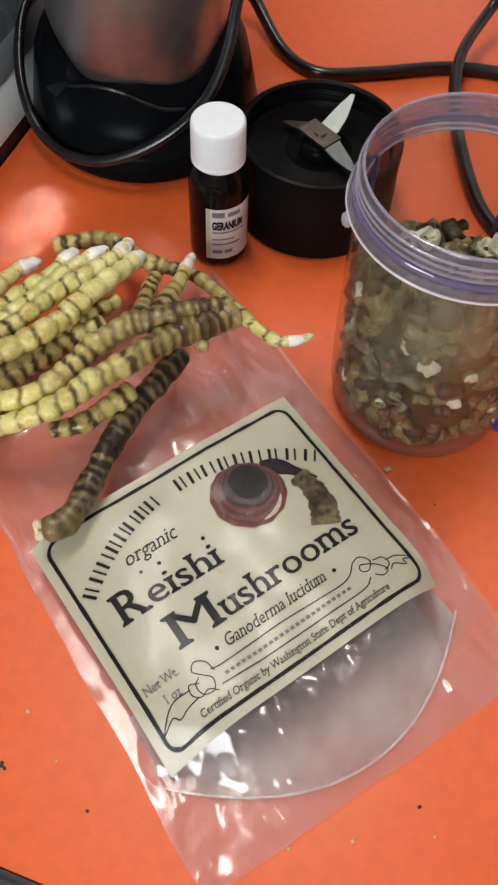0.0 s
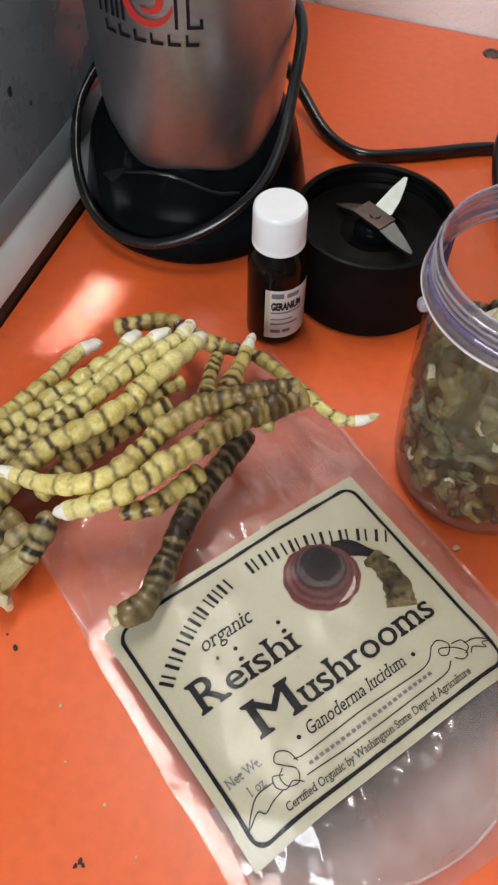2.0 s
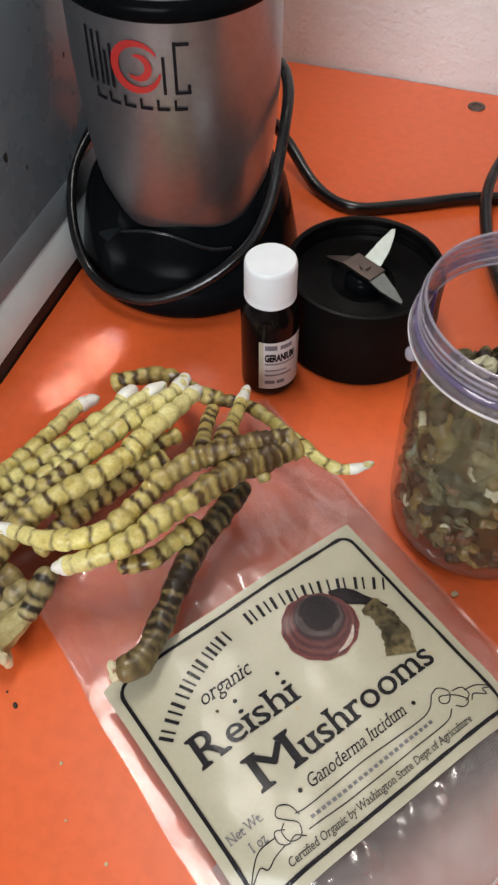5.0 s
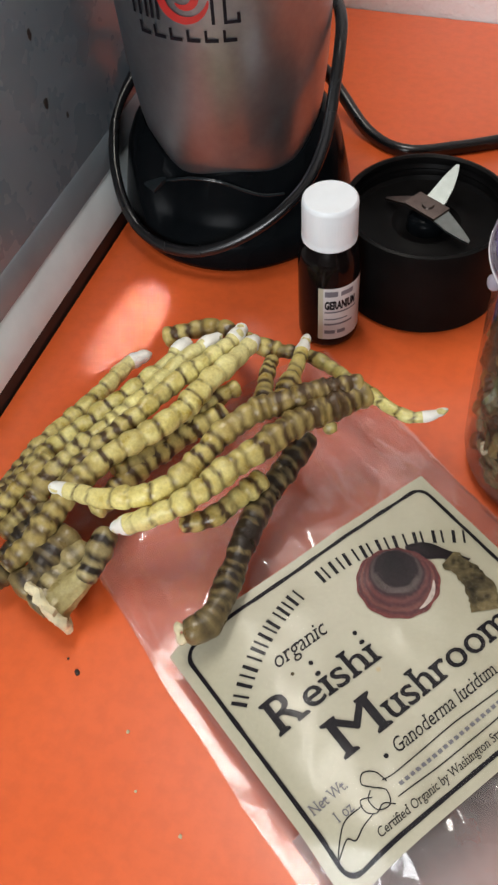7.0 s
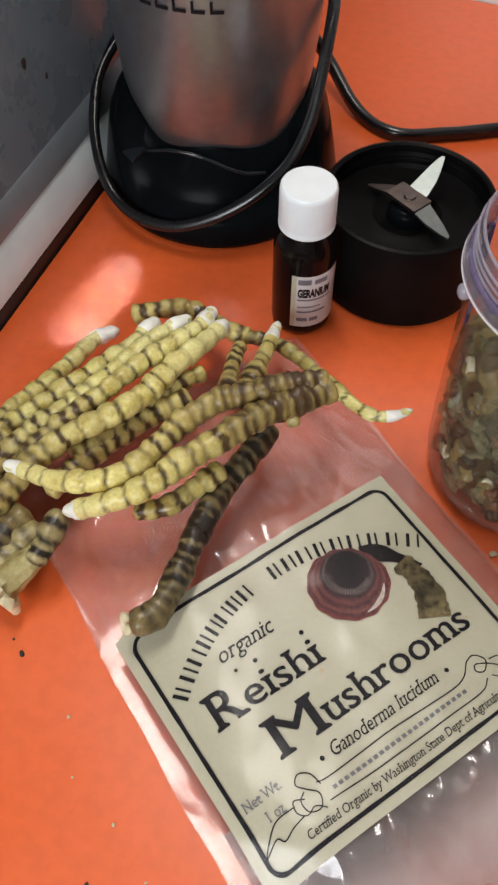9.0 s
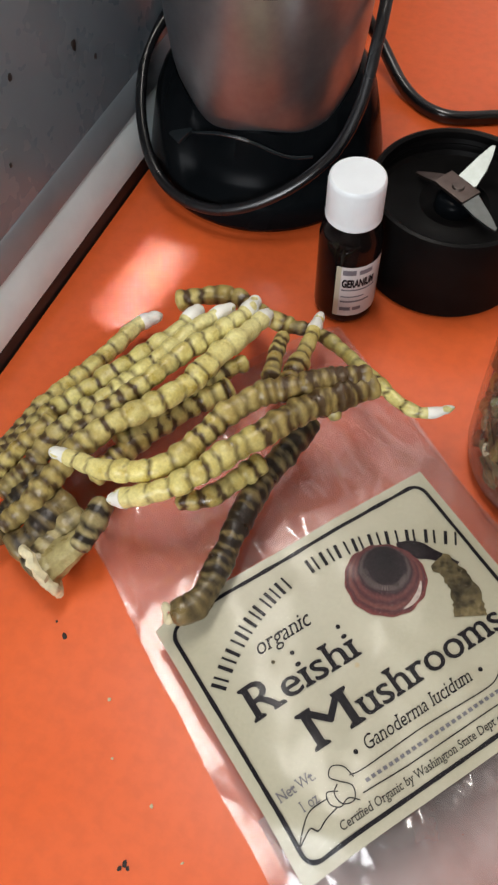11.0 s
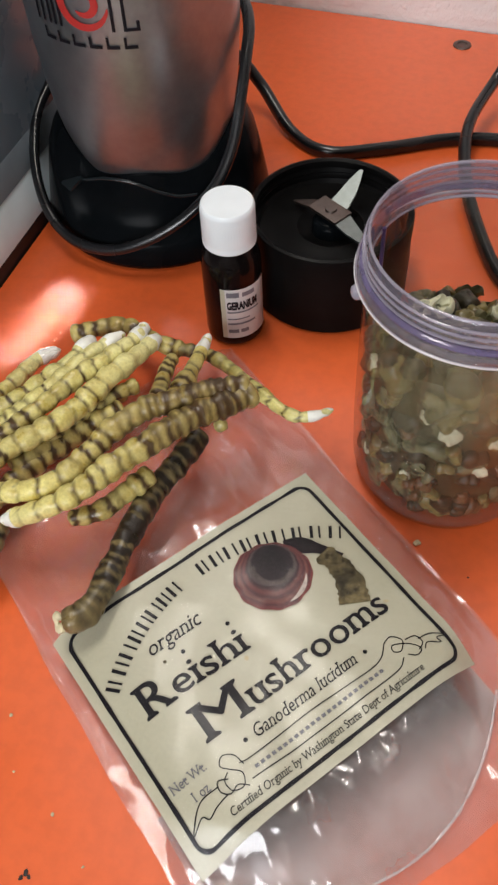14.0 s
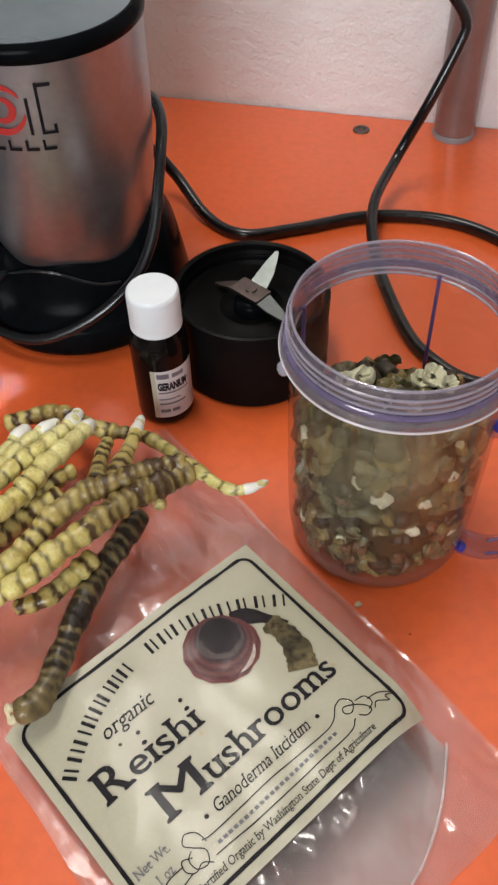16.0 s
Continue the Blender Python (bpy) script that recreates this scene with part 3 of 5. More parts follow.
# ---- little bottle ----
def bottle():
    t = thing("essential_oil_bottle", pose(-0.0676, 0.2944, 0, 0, 0, 16) @ Matrix.Diagonal((0.945, 0.945, 1.035, 1)), "small dark glass bottle with white ribbed cap and label", "bottle")
    part("glass", lathe([(0, 0.001), (0.0130, 0.0), (0.0147, 0.0016), (0.0150, 0.004), (0.0150, 0.0435), (0.0140, 0.0485), (0.0112, 0.0525), (0.0100, 0.056), (0, 0.056)], 64), M_BOTTLE, t, "dark amber glass")

    def ribs(a, r, z):
        k = 0.00005 * math.cos(a * 60) if r > 0.0123 and 0.054 < z < 0.0725 else 0.0
        return (r + k) * math.cos(a), (r + k) * math.sin(a), z

    part("cap", lathe([(0.0100, 0.0545), (0.0124, 0.0540), (0.0131, 0.0547), (0.0132, 0.0562), (0.0129, 0.0568), (0.01305, 0.0575), (0.0130, 0.0720), (0.0127, 0.0738), (0.0120, 0.0745), (0, 0.0748)], 180, None, ribs), M_CAP, t, "white ribbed screw cap")

    def wrap(bm, a0, a1, z0, z1, lift):
        n = max(2, int(abs(a1 - a0) / 0.12))
        r = 0.0150 + lift
        row = [[bm.verts.new((r * math.cos(a0 + (a1 - a0) * k / n), r * math.sin(a0 + (a1 - a0) * k / n), z)) for k in range(n + 1)] for z in (z0, z1)]
        for k in range(n):
            bm.faces.new((row[0][k], row[0][k + 1], row[1][k + 1], row[1][k]))
        return bm

    lab = part("label", wrap(bmesh.new(), radians(-118), radians(-15), 0.006, 0.0365, 0.00015), M_BOTTLE_LABEL, t, "white paper label")
    part("label_band", wrap(bmesh.new(), radians(-118), radians(-109), 0.006, 0.0365, 0.0003), M_PAPER, lab, "tan strip on the label edge")
    for z, h, a0, a1 in ((0.0318, 0.0030, -106, -82), (0.0318, 0.0026, -76, -50), (0.0222, 0.0009, -106, -40), (0.0180, 0.0008, -106, -62), (0.0148, 0.0011, -106, -50), (0.0095, 0.0022, -106, -86), (0.0095, 0.0022, -82, -66)):
        part("print_bar", wrap(bmesh.new(), radians(a0), radians(a1), z, z + h, 0.0003), M_GREY_INK, lab)
    me = text_mesh("GERANIUM", 0.0064, 1.0, 0.0, 0.00035)
    wide = max(v.co.x for v in me.vertices)
    for v in me.vertices:
        a = radians(-106) + v.co.x / wide * radians(62)
        v.co = Vector(((0.0150 + 0.0003) * math.cos(a), (0.0150 + 0.0003) * math.sin(a), 0.0246 + v.co.y))
    me.materials.append(M_INK)
    ob = new("word", me)
    ob.parent = lab
    return t


def text_mesh(words, size, spacing=1.0, shear=0.0, bold=0.0):
    cu = bpy.data.curves.new("word", "FONT")
    cu.body, cu.size, cu.space_character, cu.shear, cu.offset = words, size, spacing, shear, bold
    cu.resolution_u = 3
    ob = new("word", cu)
    bpy.context.view_layer.update()
    me = bpy.data.meshes.new_from_object(ob.evaluated_get(bpy.context.evaluated_depsgraph_get()))
    bpy.data.objects.remove(ob)
    me.materials.clear()
    return me


bottle()


# ---- blender mug with chopped pieces ----
def mug():
    t = thing("blender_mug", pose(0.0392, 0.2278, 0), "clear plastic blender mug with handle, filled with chopped stalks", "mug")
    part("wall", lathe([(0.0365, 0.0040), (0.0388, 0.0055), (0.0399, 0.010), (0.0407, 0.030), (0.0411, 0.060), (0.0413, 0.1105)], 120), M_MUG, t, "clear plastic wall")
    part("base", lathe([(0, 0.003), (0.031, 0.003), (0.0350, 0.0), (0.0372, 0.0005), (0.0388, 0.0045), (0.0365, 0.0062), (0, 0.0060)], 72), M_MUG, t, "clear plastic bottom")
    part("rim", lathe([(0.0412, 0.1100), (0.0444, 0.1095), (0.0450, 0.1102), (0.0449, 0.1122), (0.0434, 0.1134), (0.0422, 0.1146), (0.0421, 0.1215), (0.0418, 0.1245), (0.0410, 0.1256), (0.0402, 0.1250), (0.0397, 0.1225), (0.0400, 0.1102)], 120), M_MUG_RIM, t, "violet-tinted rim")
    for z in (0.1164, 0.1192, 0.1220):
        ring = [Vector((0.0423 * math.cos(k * math.pi / 45), 0.0423 * math.sin(k * math.pi / 45), z + 0.0014 * (k / 90 - 0.5))) for k in range(90)]
        part("thread", tube(ring, 0.00055, 8), M_BEAD, t, "pale screw thread")
    # brightest ring paints the flange's glint; thick violet ring, the groove's shade
    for r, z, mat, thick in ((0.0448, 0.1097, M_GLINT, 0.00055), (0.0410, 0.1255, M_BEAD, 0.0006), (0.0399, 0.1114, M_BEAD, 0.0005), (0.0425, 0.1142, M_THREAD, 0.0013)):
        ring = [Vector((r * math.cos(k * math.pi / 45), r * math.sin(k * math.pi / 45), z)) for k in range(91)]
        part("edge_bead", tube(ring, thick, 8), mat, t, "moulded bead")
    for a in (66, 158, 246, 338):
        c, s = math.cos(radians(a)), math.sin(radians(a))
        part("rib", tube([Vector((0.0380 * c, 0.0380 * s, 0.012)), Vector((0.0391 * c, 0.0391 * s, 0.055)), Vector((0.0392 * c, 0.0392 * s, 0.113))], 0.0008, 8), M_RIB if a in (66, 158) else M_MUG, t, "violet moulded rib")
    bm = lathe([(0.0374, 0.008), (0.0388, 0.020), (0.0396, 0.040), (0.0402, 0.062), (0.0404, 0.078), (0.0405, 0.092), (0.0406, 0.104), (0.0406, 0.109)], 96)
    thick = bm.verts.layers.float.new("thick")
    for v in bm.verts:
        near = step(0.004, 0.030, -v.co.y)
        v[thick] = 0.02 + near * (0.02 + 0.50 * step(0.045, 0.095, v.co.z))
    part("dust_smear", bm, M_MUG_DUST, t, "tan powder clinging to the wall", 180)
    for a in (196, 344):
        c, s = math.cos(radians(a)), math.sin(radians(a))
        part("lug", blob(bmesh.new(), (0.0442 * c, 0.0442 * s, 0.1062), (0.0028, 0.0028, 0.0034), 1.0, 0.1), M_BEAD, t)
    d = Vector((math.cos(radians(-25)), math.sin(radians(-25)), 0))
    pts = [d * r + Vector((0, 0, z)) for r, z in ((0.0405, 0.0860), (0.0520, 0.0950), (0.0635, 0.0910), (0.0705, 0.0770), (0.0700, 0.0530), (0.0615, 0.0260), (0.0510, 0.0135), (0.0395, 0.0105))]
    part("handle", tube(spline(pts, 0.002), lambda i, n, a: 0.0056 + 0.0006 * math.cos(2 * a), 18, None, 0.8), M_MUG_HANDLE, t, "clear loop handle")
    for off in (0.0046, -0.0044):
        line = []
        for p in pts[1:-1]:
            flat = Vector((p.dot(d) - 0.0480, p.z - 0.0530)).normalized()
            line.append(p + d * flat.x * off + Vector((0, 0, flat.y * off)))
        part("handle_edge", tube(spline(line, 0.002), 0.0007, 8), M_THREAD, t, "violet edge of the handle")
    part("nub", blob(bmesh.new(), d * 0.0405 + Vector((0, 0, 0.0065)), (0.0022, 0.0026, 0.0028), 2.0, 0.15), M_BLUE, t, "blue moulding nub")
    part("nub", blob(bmesh.new(), d * 0.0420 + Vector((0, 0, 0.0860)), (0.0016, 0.0022, 0.0030), 3.0, 0.15), M_BLUE, t, "blue moulding nub")
    return t


mug()


# ---- cables ----
def cable(name, pts, r, mat, label, category="cable", twin=False):
    """A cable; a twin one is two cores side by side with a groove between them."""
    def two_cores(i, n, a):
        c, slack = abs(math.cos(a)) ** 1.5, step(0.22, 0.30, i / n)
        return r * (0.80 + 0.20 * c + slack * (0.32 + 0.12 * c))

    shape = two_cores if twin else r
    ob = mesh_object(name, tube(spline(pts, 0.004), shape, 24 if twin else 14), mat)
    return tagged(ob, label, category)


def round_blender(a, r, z):
    return (-0.1298 + r * math.cos(radians(a)), 0.3890 + r * math.sin(radians(a)), z)


LOOP = [(66, 0.0560, 0.085), (48, 0.0550, 0.100), (28, 0.0542, 0.104), (8, 0.0545, 0.102), (-8, 0.0558, 0.095), (-20, 0.0580, 0.082), (-32, 0.0620, 0.065), (-44, 0.0645, 0.050), (-57, 0.0655, 0.0395),
        (-71, 0.0660, 0.0300), (-86, 0.0665, 0.0215), (-101, 0.0668, 0.0158), (-118, 0.0668, 0.0142), (-134, 0.0665, 0.0175), (-148, 0.0660, 0.0280), (-165, 0.0645, 0.0400), (-185, 0.0640, 0.0520), (-210, 0.0620, 0.0620), (-240, 0.0640, 0.0620), (-270, 0.0720, 0.0500)]
cable("power_cable", [round_blender(*p) for p in LOOP] + [
    (-0.1060, 0.4780, 0.042), (-0.0880, 0.4810, 0.020), (-0.0640, 0.4550, 0.0050), (-0.0405, 0.4396, 0.0036), (-0.0090, 0.4468, 0.0036), (0.0334, 0.4620, 0.0036),
    (0.0693, 0.4639, 0.0036), (0.0973, 0.4562, 0.0036), (0.1236, 0.4361, 0.0036), (0.1435, 0.4037, 0.0036), (0.1460, 0.3700, 0.0036), (0.1391, 0.3413, 0.0036),
    (0.1248, 0.3196, 0.0036), (0.1067, 0.3142, 0.0036), (0.0877, 0.3180, 0.0036), (0.0735, 0.3292, 0.0036), (0.0600, 0.3480, 0.0040), (0.0480, 0.3800, 0.0080), (0.0400, 0.4150, 0.0120),
    (0.0395, 0.4550, 0.0180), (0.0540, 0.4980, 0.0240), (0.0705, 0.5050, 0.0580), (0.0850, 0.5150, 0.0900), (0.0870, 0.5180, 0.1030), (0.0740, 0.5200, 0.1220), (0.0600, 0.5350, 0.1450), (0.0500, 0.5700, 0.1800), (0.048, 0.596, 0.205)],
      0.0029, M_CABLE, "black twin-core power cable looped round the blender", twin=True)
cable("white_cable", [(0.262, 0.500, 0.0022), (0.215, 0.512, 0.0022), (0.1800, 0.5060, 0.0022), (0.1540, 0.4910, 0.0022), (0.1395, 0.4640, 0.0022), (0.1370, 0.4310, 0.0022), (0.1450, 0.4150, 0.0022), (0.164, 0.402, 0.0022), (0.20, 0.390, 0.0022)], 0.0019, M_WHITE_CABLE, "thin white cable lying on the table")
knob = tagged(mesh_object("wall_hook", lathe([(0, 0), (0.010, 0), (0.0105, 0.003), (0.009, 0.010), (0.005, 0.014), (0, 0.0145)], 32), M_STEEL_DULL), "small dark brown knob fixed on the pink wall", "hook")
knob.matrix_world = Matrix.Translation(uv(0.0815, 0.5958, 0.058)) @ pose(0, 0, 0, 90, 0, ROOM)


# ---- pouch and label ----
BAG_C = Vector((-0.0370, 0.1410, 0.0))
BAG_A, LAB_A = radians(44.1), radians(46.5)
EX, EY = Vector((math.cos(BAG_A), math.sin(BAG_A), 0)), Vector((-math.sin(BAG_A), math.cos(BAG_A), 0))
LX, LY = Vector((math.cos(LAB_A), math.sin(LAB_A), 0)), Vector((-math.sin(LAB_A), math.cos(LAB_A), 0))
BAG_W, BAG_H = 0.1475, 0.236      # across and along


def bag_height(x, y):
    """Height of the pouch's upper side; x across, y along from its middle, in metres."""
    inner = 0.0755 - 0.0045
    e = max(0.0, 1 - (abs(x) / inner) ** 6) ** 0.5 if abs(x) < inner else 0.0
    arc = -0.112 + 0.034 * ((x + 0.002) / 0.066) ** 2
    low = step(arc - 0.004, arc + 0.029, y)
    high = 1 - 0.62 * step(0.030, 0.085, y)
    swell = 0.0165 * (0.93 + 0.10 * noise.noise(Vector((x * 22, y * 18, 3.0))))
    return 0.0016 + swell * e * low * high


def bag_point(x, y, lift=0.0):
    p = BAG_C + EX * x + EY * y
    return Vector((p.x, p.y, bag_height(x, y) + lift))


def crinkle(x, y):
    """Sharp little creases of the film."""
    v = Vector((x * 48 + 4, y * 26, 1.0))
    fold = max(0.0, 1 - abs(noise.noise(v) * 3.0)) ** 2 * 0.0013
    small = max(0.0, 1 - abs(noise.noise(Vector((x * 90, y * 60, 5.0))) * 3.0)) ** 2 * 0.0005
    return fold + small + noise.noise(Vector((x * 26, y * 18, 8.0))) * 0.0014


def sheet(nx, ny, place):
    bm = bmesh.new()
    grid = [[bm.verts.new(place(i / nx, j / ny)) for i in range(nx + 1)] for j in range(ny + 1)]
    for a, b in zip(grid, grid[1:]):
        for i in range(nx):
            bm.faces.new((a[i], a[i + 1], b[i + 1], b[i]))
    return bm


def pouch():
    t = thing("plastic_pouch", Matrix.Identity(4), "clear plastic stand-up pouch lying flat, open mouth", "bag")

    def outline(i, j):
        s, q = 2 * i - 1, 2 * j - 1
        wob = 0.0018 * noise.noise(Vector((q * 3.1, s * 0.8, 7.0)))
        return s * BAG_W / 2 + wob * abs(s), q * BAG_H / 2 + 0.0012 * noise.noise(Vector((s * 3, q, 2.0))) * abs(q)

    def front(i, j):
        x, y = outline(i, j)
        p = bag_point(x, y)
        edge = min(1.0, (1 - abs(2 * i - 1)) * 9) * min(1.0, (1 - abs(2 * j - 1)) * 12)
        curl = 0.0035 * step(0.068, 0.0757, abs(x)) * (0.5 + noise.noise(Vector((y * 14, x * 9, 6.0))))
        calm = 1.35 - 0.35 * step(-0.09, -0.05, y)
        p.z = max(0.0014, p.z + crinkle(x, y) * (0.35 + 0.65 * edge) * calm + curl)
        return p

    def back(i, j):
        p = BAG_C + EX * outline(i, j)[0] + EY * outline(i, j)[1]
        return Vector((p.x, p.y, 0.0005))

    def gusset(i, j):
        x = -0.067 + 0.126 * i
        arc = -0.112 + 0.032 * ((x + 0.002) / 0.066) ** 2
        y = arc + j * (-0.052 - arc)
        p = bag_point(x, y)
        k = step(0.0, 0.12, j) * step(0.0, 0.05, i) * step(0.0, 0.05, 1 - i)
        p.z = max(0.0009, 0.0009 + (p.z - 0.0050) * 0.7 * k + crinkle(x * 1.3, y * 0.8 + 0.5) * 0.5 * k)
        return p

    part("front_film", sheet(110, 170, front), M_FILM, t, "clear crinkled plastic film", 180)
    part("back_film", sheet(30, 48, back), M_FILM, t, "clear plastic film", 180)
    part("gusset", sheet(80, 40, gusset), M_GUSSET, t, "folded greyish bottom gusset", 180)
    # dark see-through sheet paints the shade that falls below the label
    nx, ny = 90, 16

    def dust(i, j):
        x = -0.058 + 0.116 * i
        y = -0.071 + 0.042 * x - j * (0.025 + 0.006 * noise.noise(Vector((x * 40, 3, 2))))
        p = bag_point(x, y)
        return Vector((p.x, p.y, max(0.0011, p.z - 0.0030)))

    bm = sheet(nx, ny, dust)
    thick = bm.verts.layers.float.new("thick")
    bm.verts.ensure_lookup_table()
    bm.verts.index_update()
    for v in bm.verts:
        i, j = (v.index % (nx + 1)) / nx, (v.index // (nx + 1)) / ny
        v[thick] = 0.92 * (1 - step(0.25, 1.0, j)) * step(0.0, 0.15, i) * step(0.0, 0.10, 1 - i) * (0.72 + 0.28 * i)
    part("dust", bm, M_LABEL_SHADE, t, "dark grey sheet painting the shade below the label", 180)
    bm = bmesh.new()
    arc = []
    for k in range(61):
        x = -0.068 + 0.128 * k / 60
        arc.append(bag_point(x, -0.112 + 0.032 * ((x + 0.002) / 0.066) ** 2, 0.0016))
    part("gusset_seam", tube(arc, lambda i, n, a: 0.0005 + 0.0005 * noise.noise(Vector((i * 0.5, a * 0.3, 1))), 8, bm, 0.5), M_SEAM, t, "pale welded seam")
    return t


pouch()

LAB_W, LAB_H = 0.1215, 0.1007
LAB_C = Vector((-0.0232, 0.1184, 0))


def lab_to_bag(a, b, lift):
    """Label place (a across from its left, b up from its bottom) to the world."""
    p = LAB_C + LX * (a - LAB_W / 2) + LY * (b - LAB_H / 2) - BAG_C
    ripple = 0.0006 * noise.noise(Vector((a * 38, b * 46, 2.0))) + 0.0004 * noise.noise(Vector((a * 95, b * 70, 9.0)))
    return bag_point(p.dot(EX), p.dot(EY), lift + 0.0030 + ripple)


label_sheet = None


def label():
    bm = bmesh.new()
    nx, ny = 40, 32
    grid = [[bm.verts.new(lab_to_bag(LAB_W * i / nx, LAB_H * j / ny, 0)) for i in range(nx + 1)] for j in range(ny + 1)]
    for a, b in zip(grid, grid[1:]):
        for i in range(nx):
            bm.faces.new((a[i], a[i + 1], b[i + 1], b[i]))
    ob = mesh_object("paper_label", bm, M_PAPER, None, "", 180)
    return tagged(ob, "cream paper label with black border stuck on the pouch", "label")


label_sheet = label()


def lay(me_or_bm, mat, name, lift=0.00025, place=None):
    """Lays flat work, drawn in label metres, onto the label as a part."""
    me = me_or_bm
    if not isinstance(me, bpy.types.Mesh):
        bm = me
    else:
        bm = bmesh.new()
        bm.from_mesh(me)
        bpy.data.meshes.remove(me)
    if len(bm.verts) < 4000:
        bmesh.ops.triangulate(bm, faces=bm.faces[:])
        long = [e for e in bm.edges if e.calc_length() > 0.005]
        if long:
            bmesh.ops.subdivide_edges(bm, edges=long, cuts=2)
    for v in bm.verts:
        x, y = place(v.co.x, v.co.y) if place else (v.co.x, v.co.y)
        v.co = lab_to_bag(x, y, lift + v.co.z)
    return part(name, bm, mat, label_sheet, "", 0)


def stroke(bm, pts, width):
    last = None
    for i, p in enumerate(pts):
        a, b = pts[max(i - 1, 0)], pts[min(i + 1, len(pts) - 1)]
        dx, dy = b[0] - a[0], b[1] - a[1]
        n = math.hypot(dx, dy) or 1
        w = (width(i / (len(pts) - 1)) if callable(width) else width) / 2
        now = [bm.verts.new((p[0] - dy / n * w, p[1] + dx / n * w, 0)), bm.verts.new((p[0] + dy / n * w, p[1] - dx / n * w, 0))]
        if last:
            bm.faces.new((last[0], now[0], now[1], last[1]))
        last = now
    return bm


def border():
    m, r = 0.0042, 0.005
    pts = []
    for cx, cy, a0 in ((LAB_W - m - r, LAB_H - m - r, 0), (m + r, LAB_H - m - r, 90), (m + r, m + r, 180), (LAB_W - m - r, m + r, 270)):
        for k in range(7):
            a = radians(a0 + 15 * k)
            pts.append((cx + r * math.cos(a), cy + r * math.sin(a)))
    pts.append(pts[0])
    full = []
    for a, b in zip(pts, pts[1:]):
        n = max(1, int(math.hypot(b[0] - a[0], b[1] - a[1]) / 0.003))
        full += [(a[0] + (b[0] - a[0]) * k / n, a[1] + (b[1] - a[1]) * k / n) for k in range(n)]
    full.append(full[0])
    lay(stroke(bmesh.new(), full, lambda k: 0.00145 + 0.0005 * noise.noise(Vector((k * 60, 2, 5)))), M_INK, "border")


border()


def serifs(bm, size):
    """Small slab feet on every short flat stroke end of the letters in bm."""
    ends = []
    for e in bm.edges:
        a, b = (v.co for v in e.verts)
        if len(e.link_faces) == 1 and abs(a.y - b.y) < size * 0.004 and size * 0.04 < abs(a.x - b.x) < size * 0.26:
            inside = e.link_faces[0].calc_center_median().y > a.y
            ends.append((min(a.x, b.x), max(a.x, b.x), a.y, 1 if inside else -1))
    for x0, x1, y, up in ends:
        t, w = size * 0.045 * up, size * 0.060
        verts = [bm.verts.new((x, yy, 0.00003)) for x, yy in ((x0 - w, y), (x1 + w, y), (x1 + w, y + t), (x1 + w * 0.25, y + t * 1.9), (x0 - w * 0.25, y + t * 1.9), (x0 - w, y + t))]
        bm.faces.new(verts)


def words(text, a, b, size, width, mat=M_INK, shear=0.0, bold=0.0, footed=False):
    """bold: metres by which the strokes are widened, by a second print set aside."""
    me = text_mesh(text, size, 1.0, shear)
    k = (width - bold) / max(v.co.x for v in me.vertices)
    bm = bmesh.new()
    bm.from_mesh(me)
    if bold:
        first = len(bm.verts)
        bm.from_mesh(me)
        bm.verts.ensure_lookup_table()
        for v in bm.verts[first:]:
            v.co.x += bold / k
            v.co.z = 0.00006
    if footed:
        serifs(bm, size)
    bpy.data.meshes.remove(me)
    lay(bm, mat, "word", 0.0003, lambda x, y: (a + x * k, b + y))


words("R", 0.0125, 0.0510, 0.0185, 0.0122, bold=0.0005, footed=True)
words("eishi", 0.0255, 0.0515, 0.0150, 0.0315, bold=0.0003, footed=True)
words("M", 0.0245, 0.0320, 0.0200, 0.0195, bold=0.0005, footed=True)
words("ushrooms", 0.0455, 0.0325, 0.0150, 0.0625, bold=0.0003, footed=True)
words("organic", 0.0258, 0.0700, 0.0088, 0.0235, shear=0.3, footed=True)
words("Ganoderma lucidum", 0.0393, 0.0233, 0.0070, 0.0455, M_INK, 0.3, footed=True)
words("Net Wt.", 0.0062, 0.0250, 0.0052, 0.0140, M_GREY_INK, footed=True)
words("1 oz", 0.0105, 0.0185, 0.0052, 0.0068, M_GREY_INK, footed=True)
words("Certified Organic by Washington State Dept of Agriculture", 0.0180, 0.0072, 0.0042, 0.0840, M_INK, 0.2, footed=True)


def dot(a, b, r, mat=M_INK, name="dot"):
    bm = bmesh.new()
    bmesh.ops.create_circle(bm, cap_ends=True, segments=14, radius=r)
    lay(bm, mat, name, 0.0003, lambda x, y: (a + x, b + y))


for a, b in ((0.0362, 0.0252), (0.0893, 0.0250), (0.0561, 0.0643), (0.0367, 0.0648)):
    dot(a, b, 0.00085)
dot(0.0292, 0.0655, 0.0007, M_PIC_BROWN, "stain")


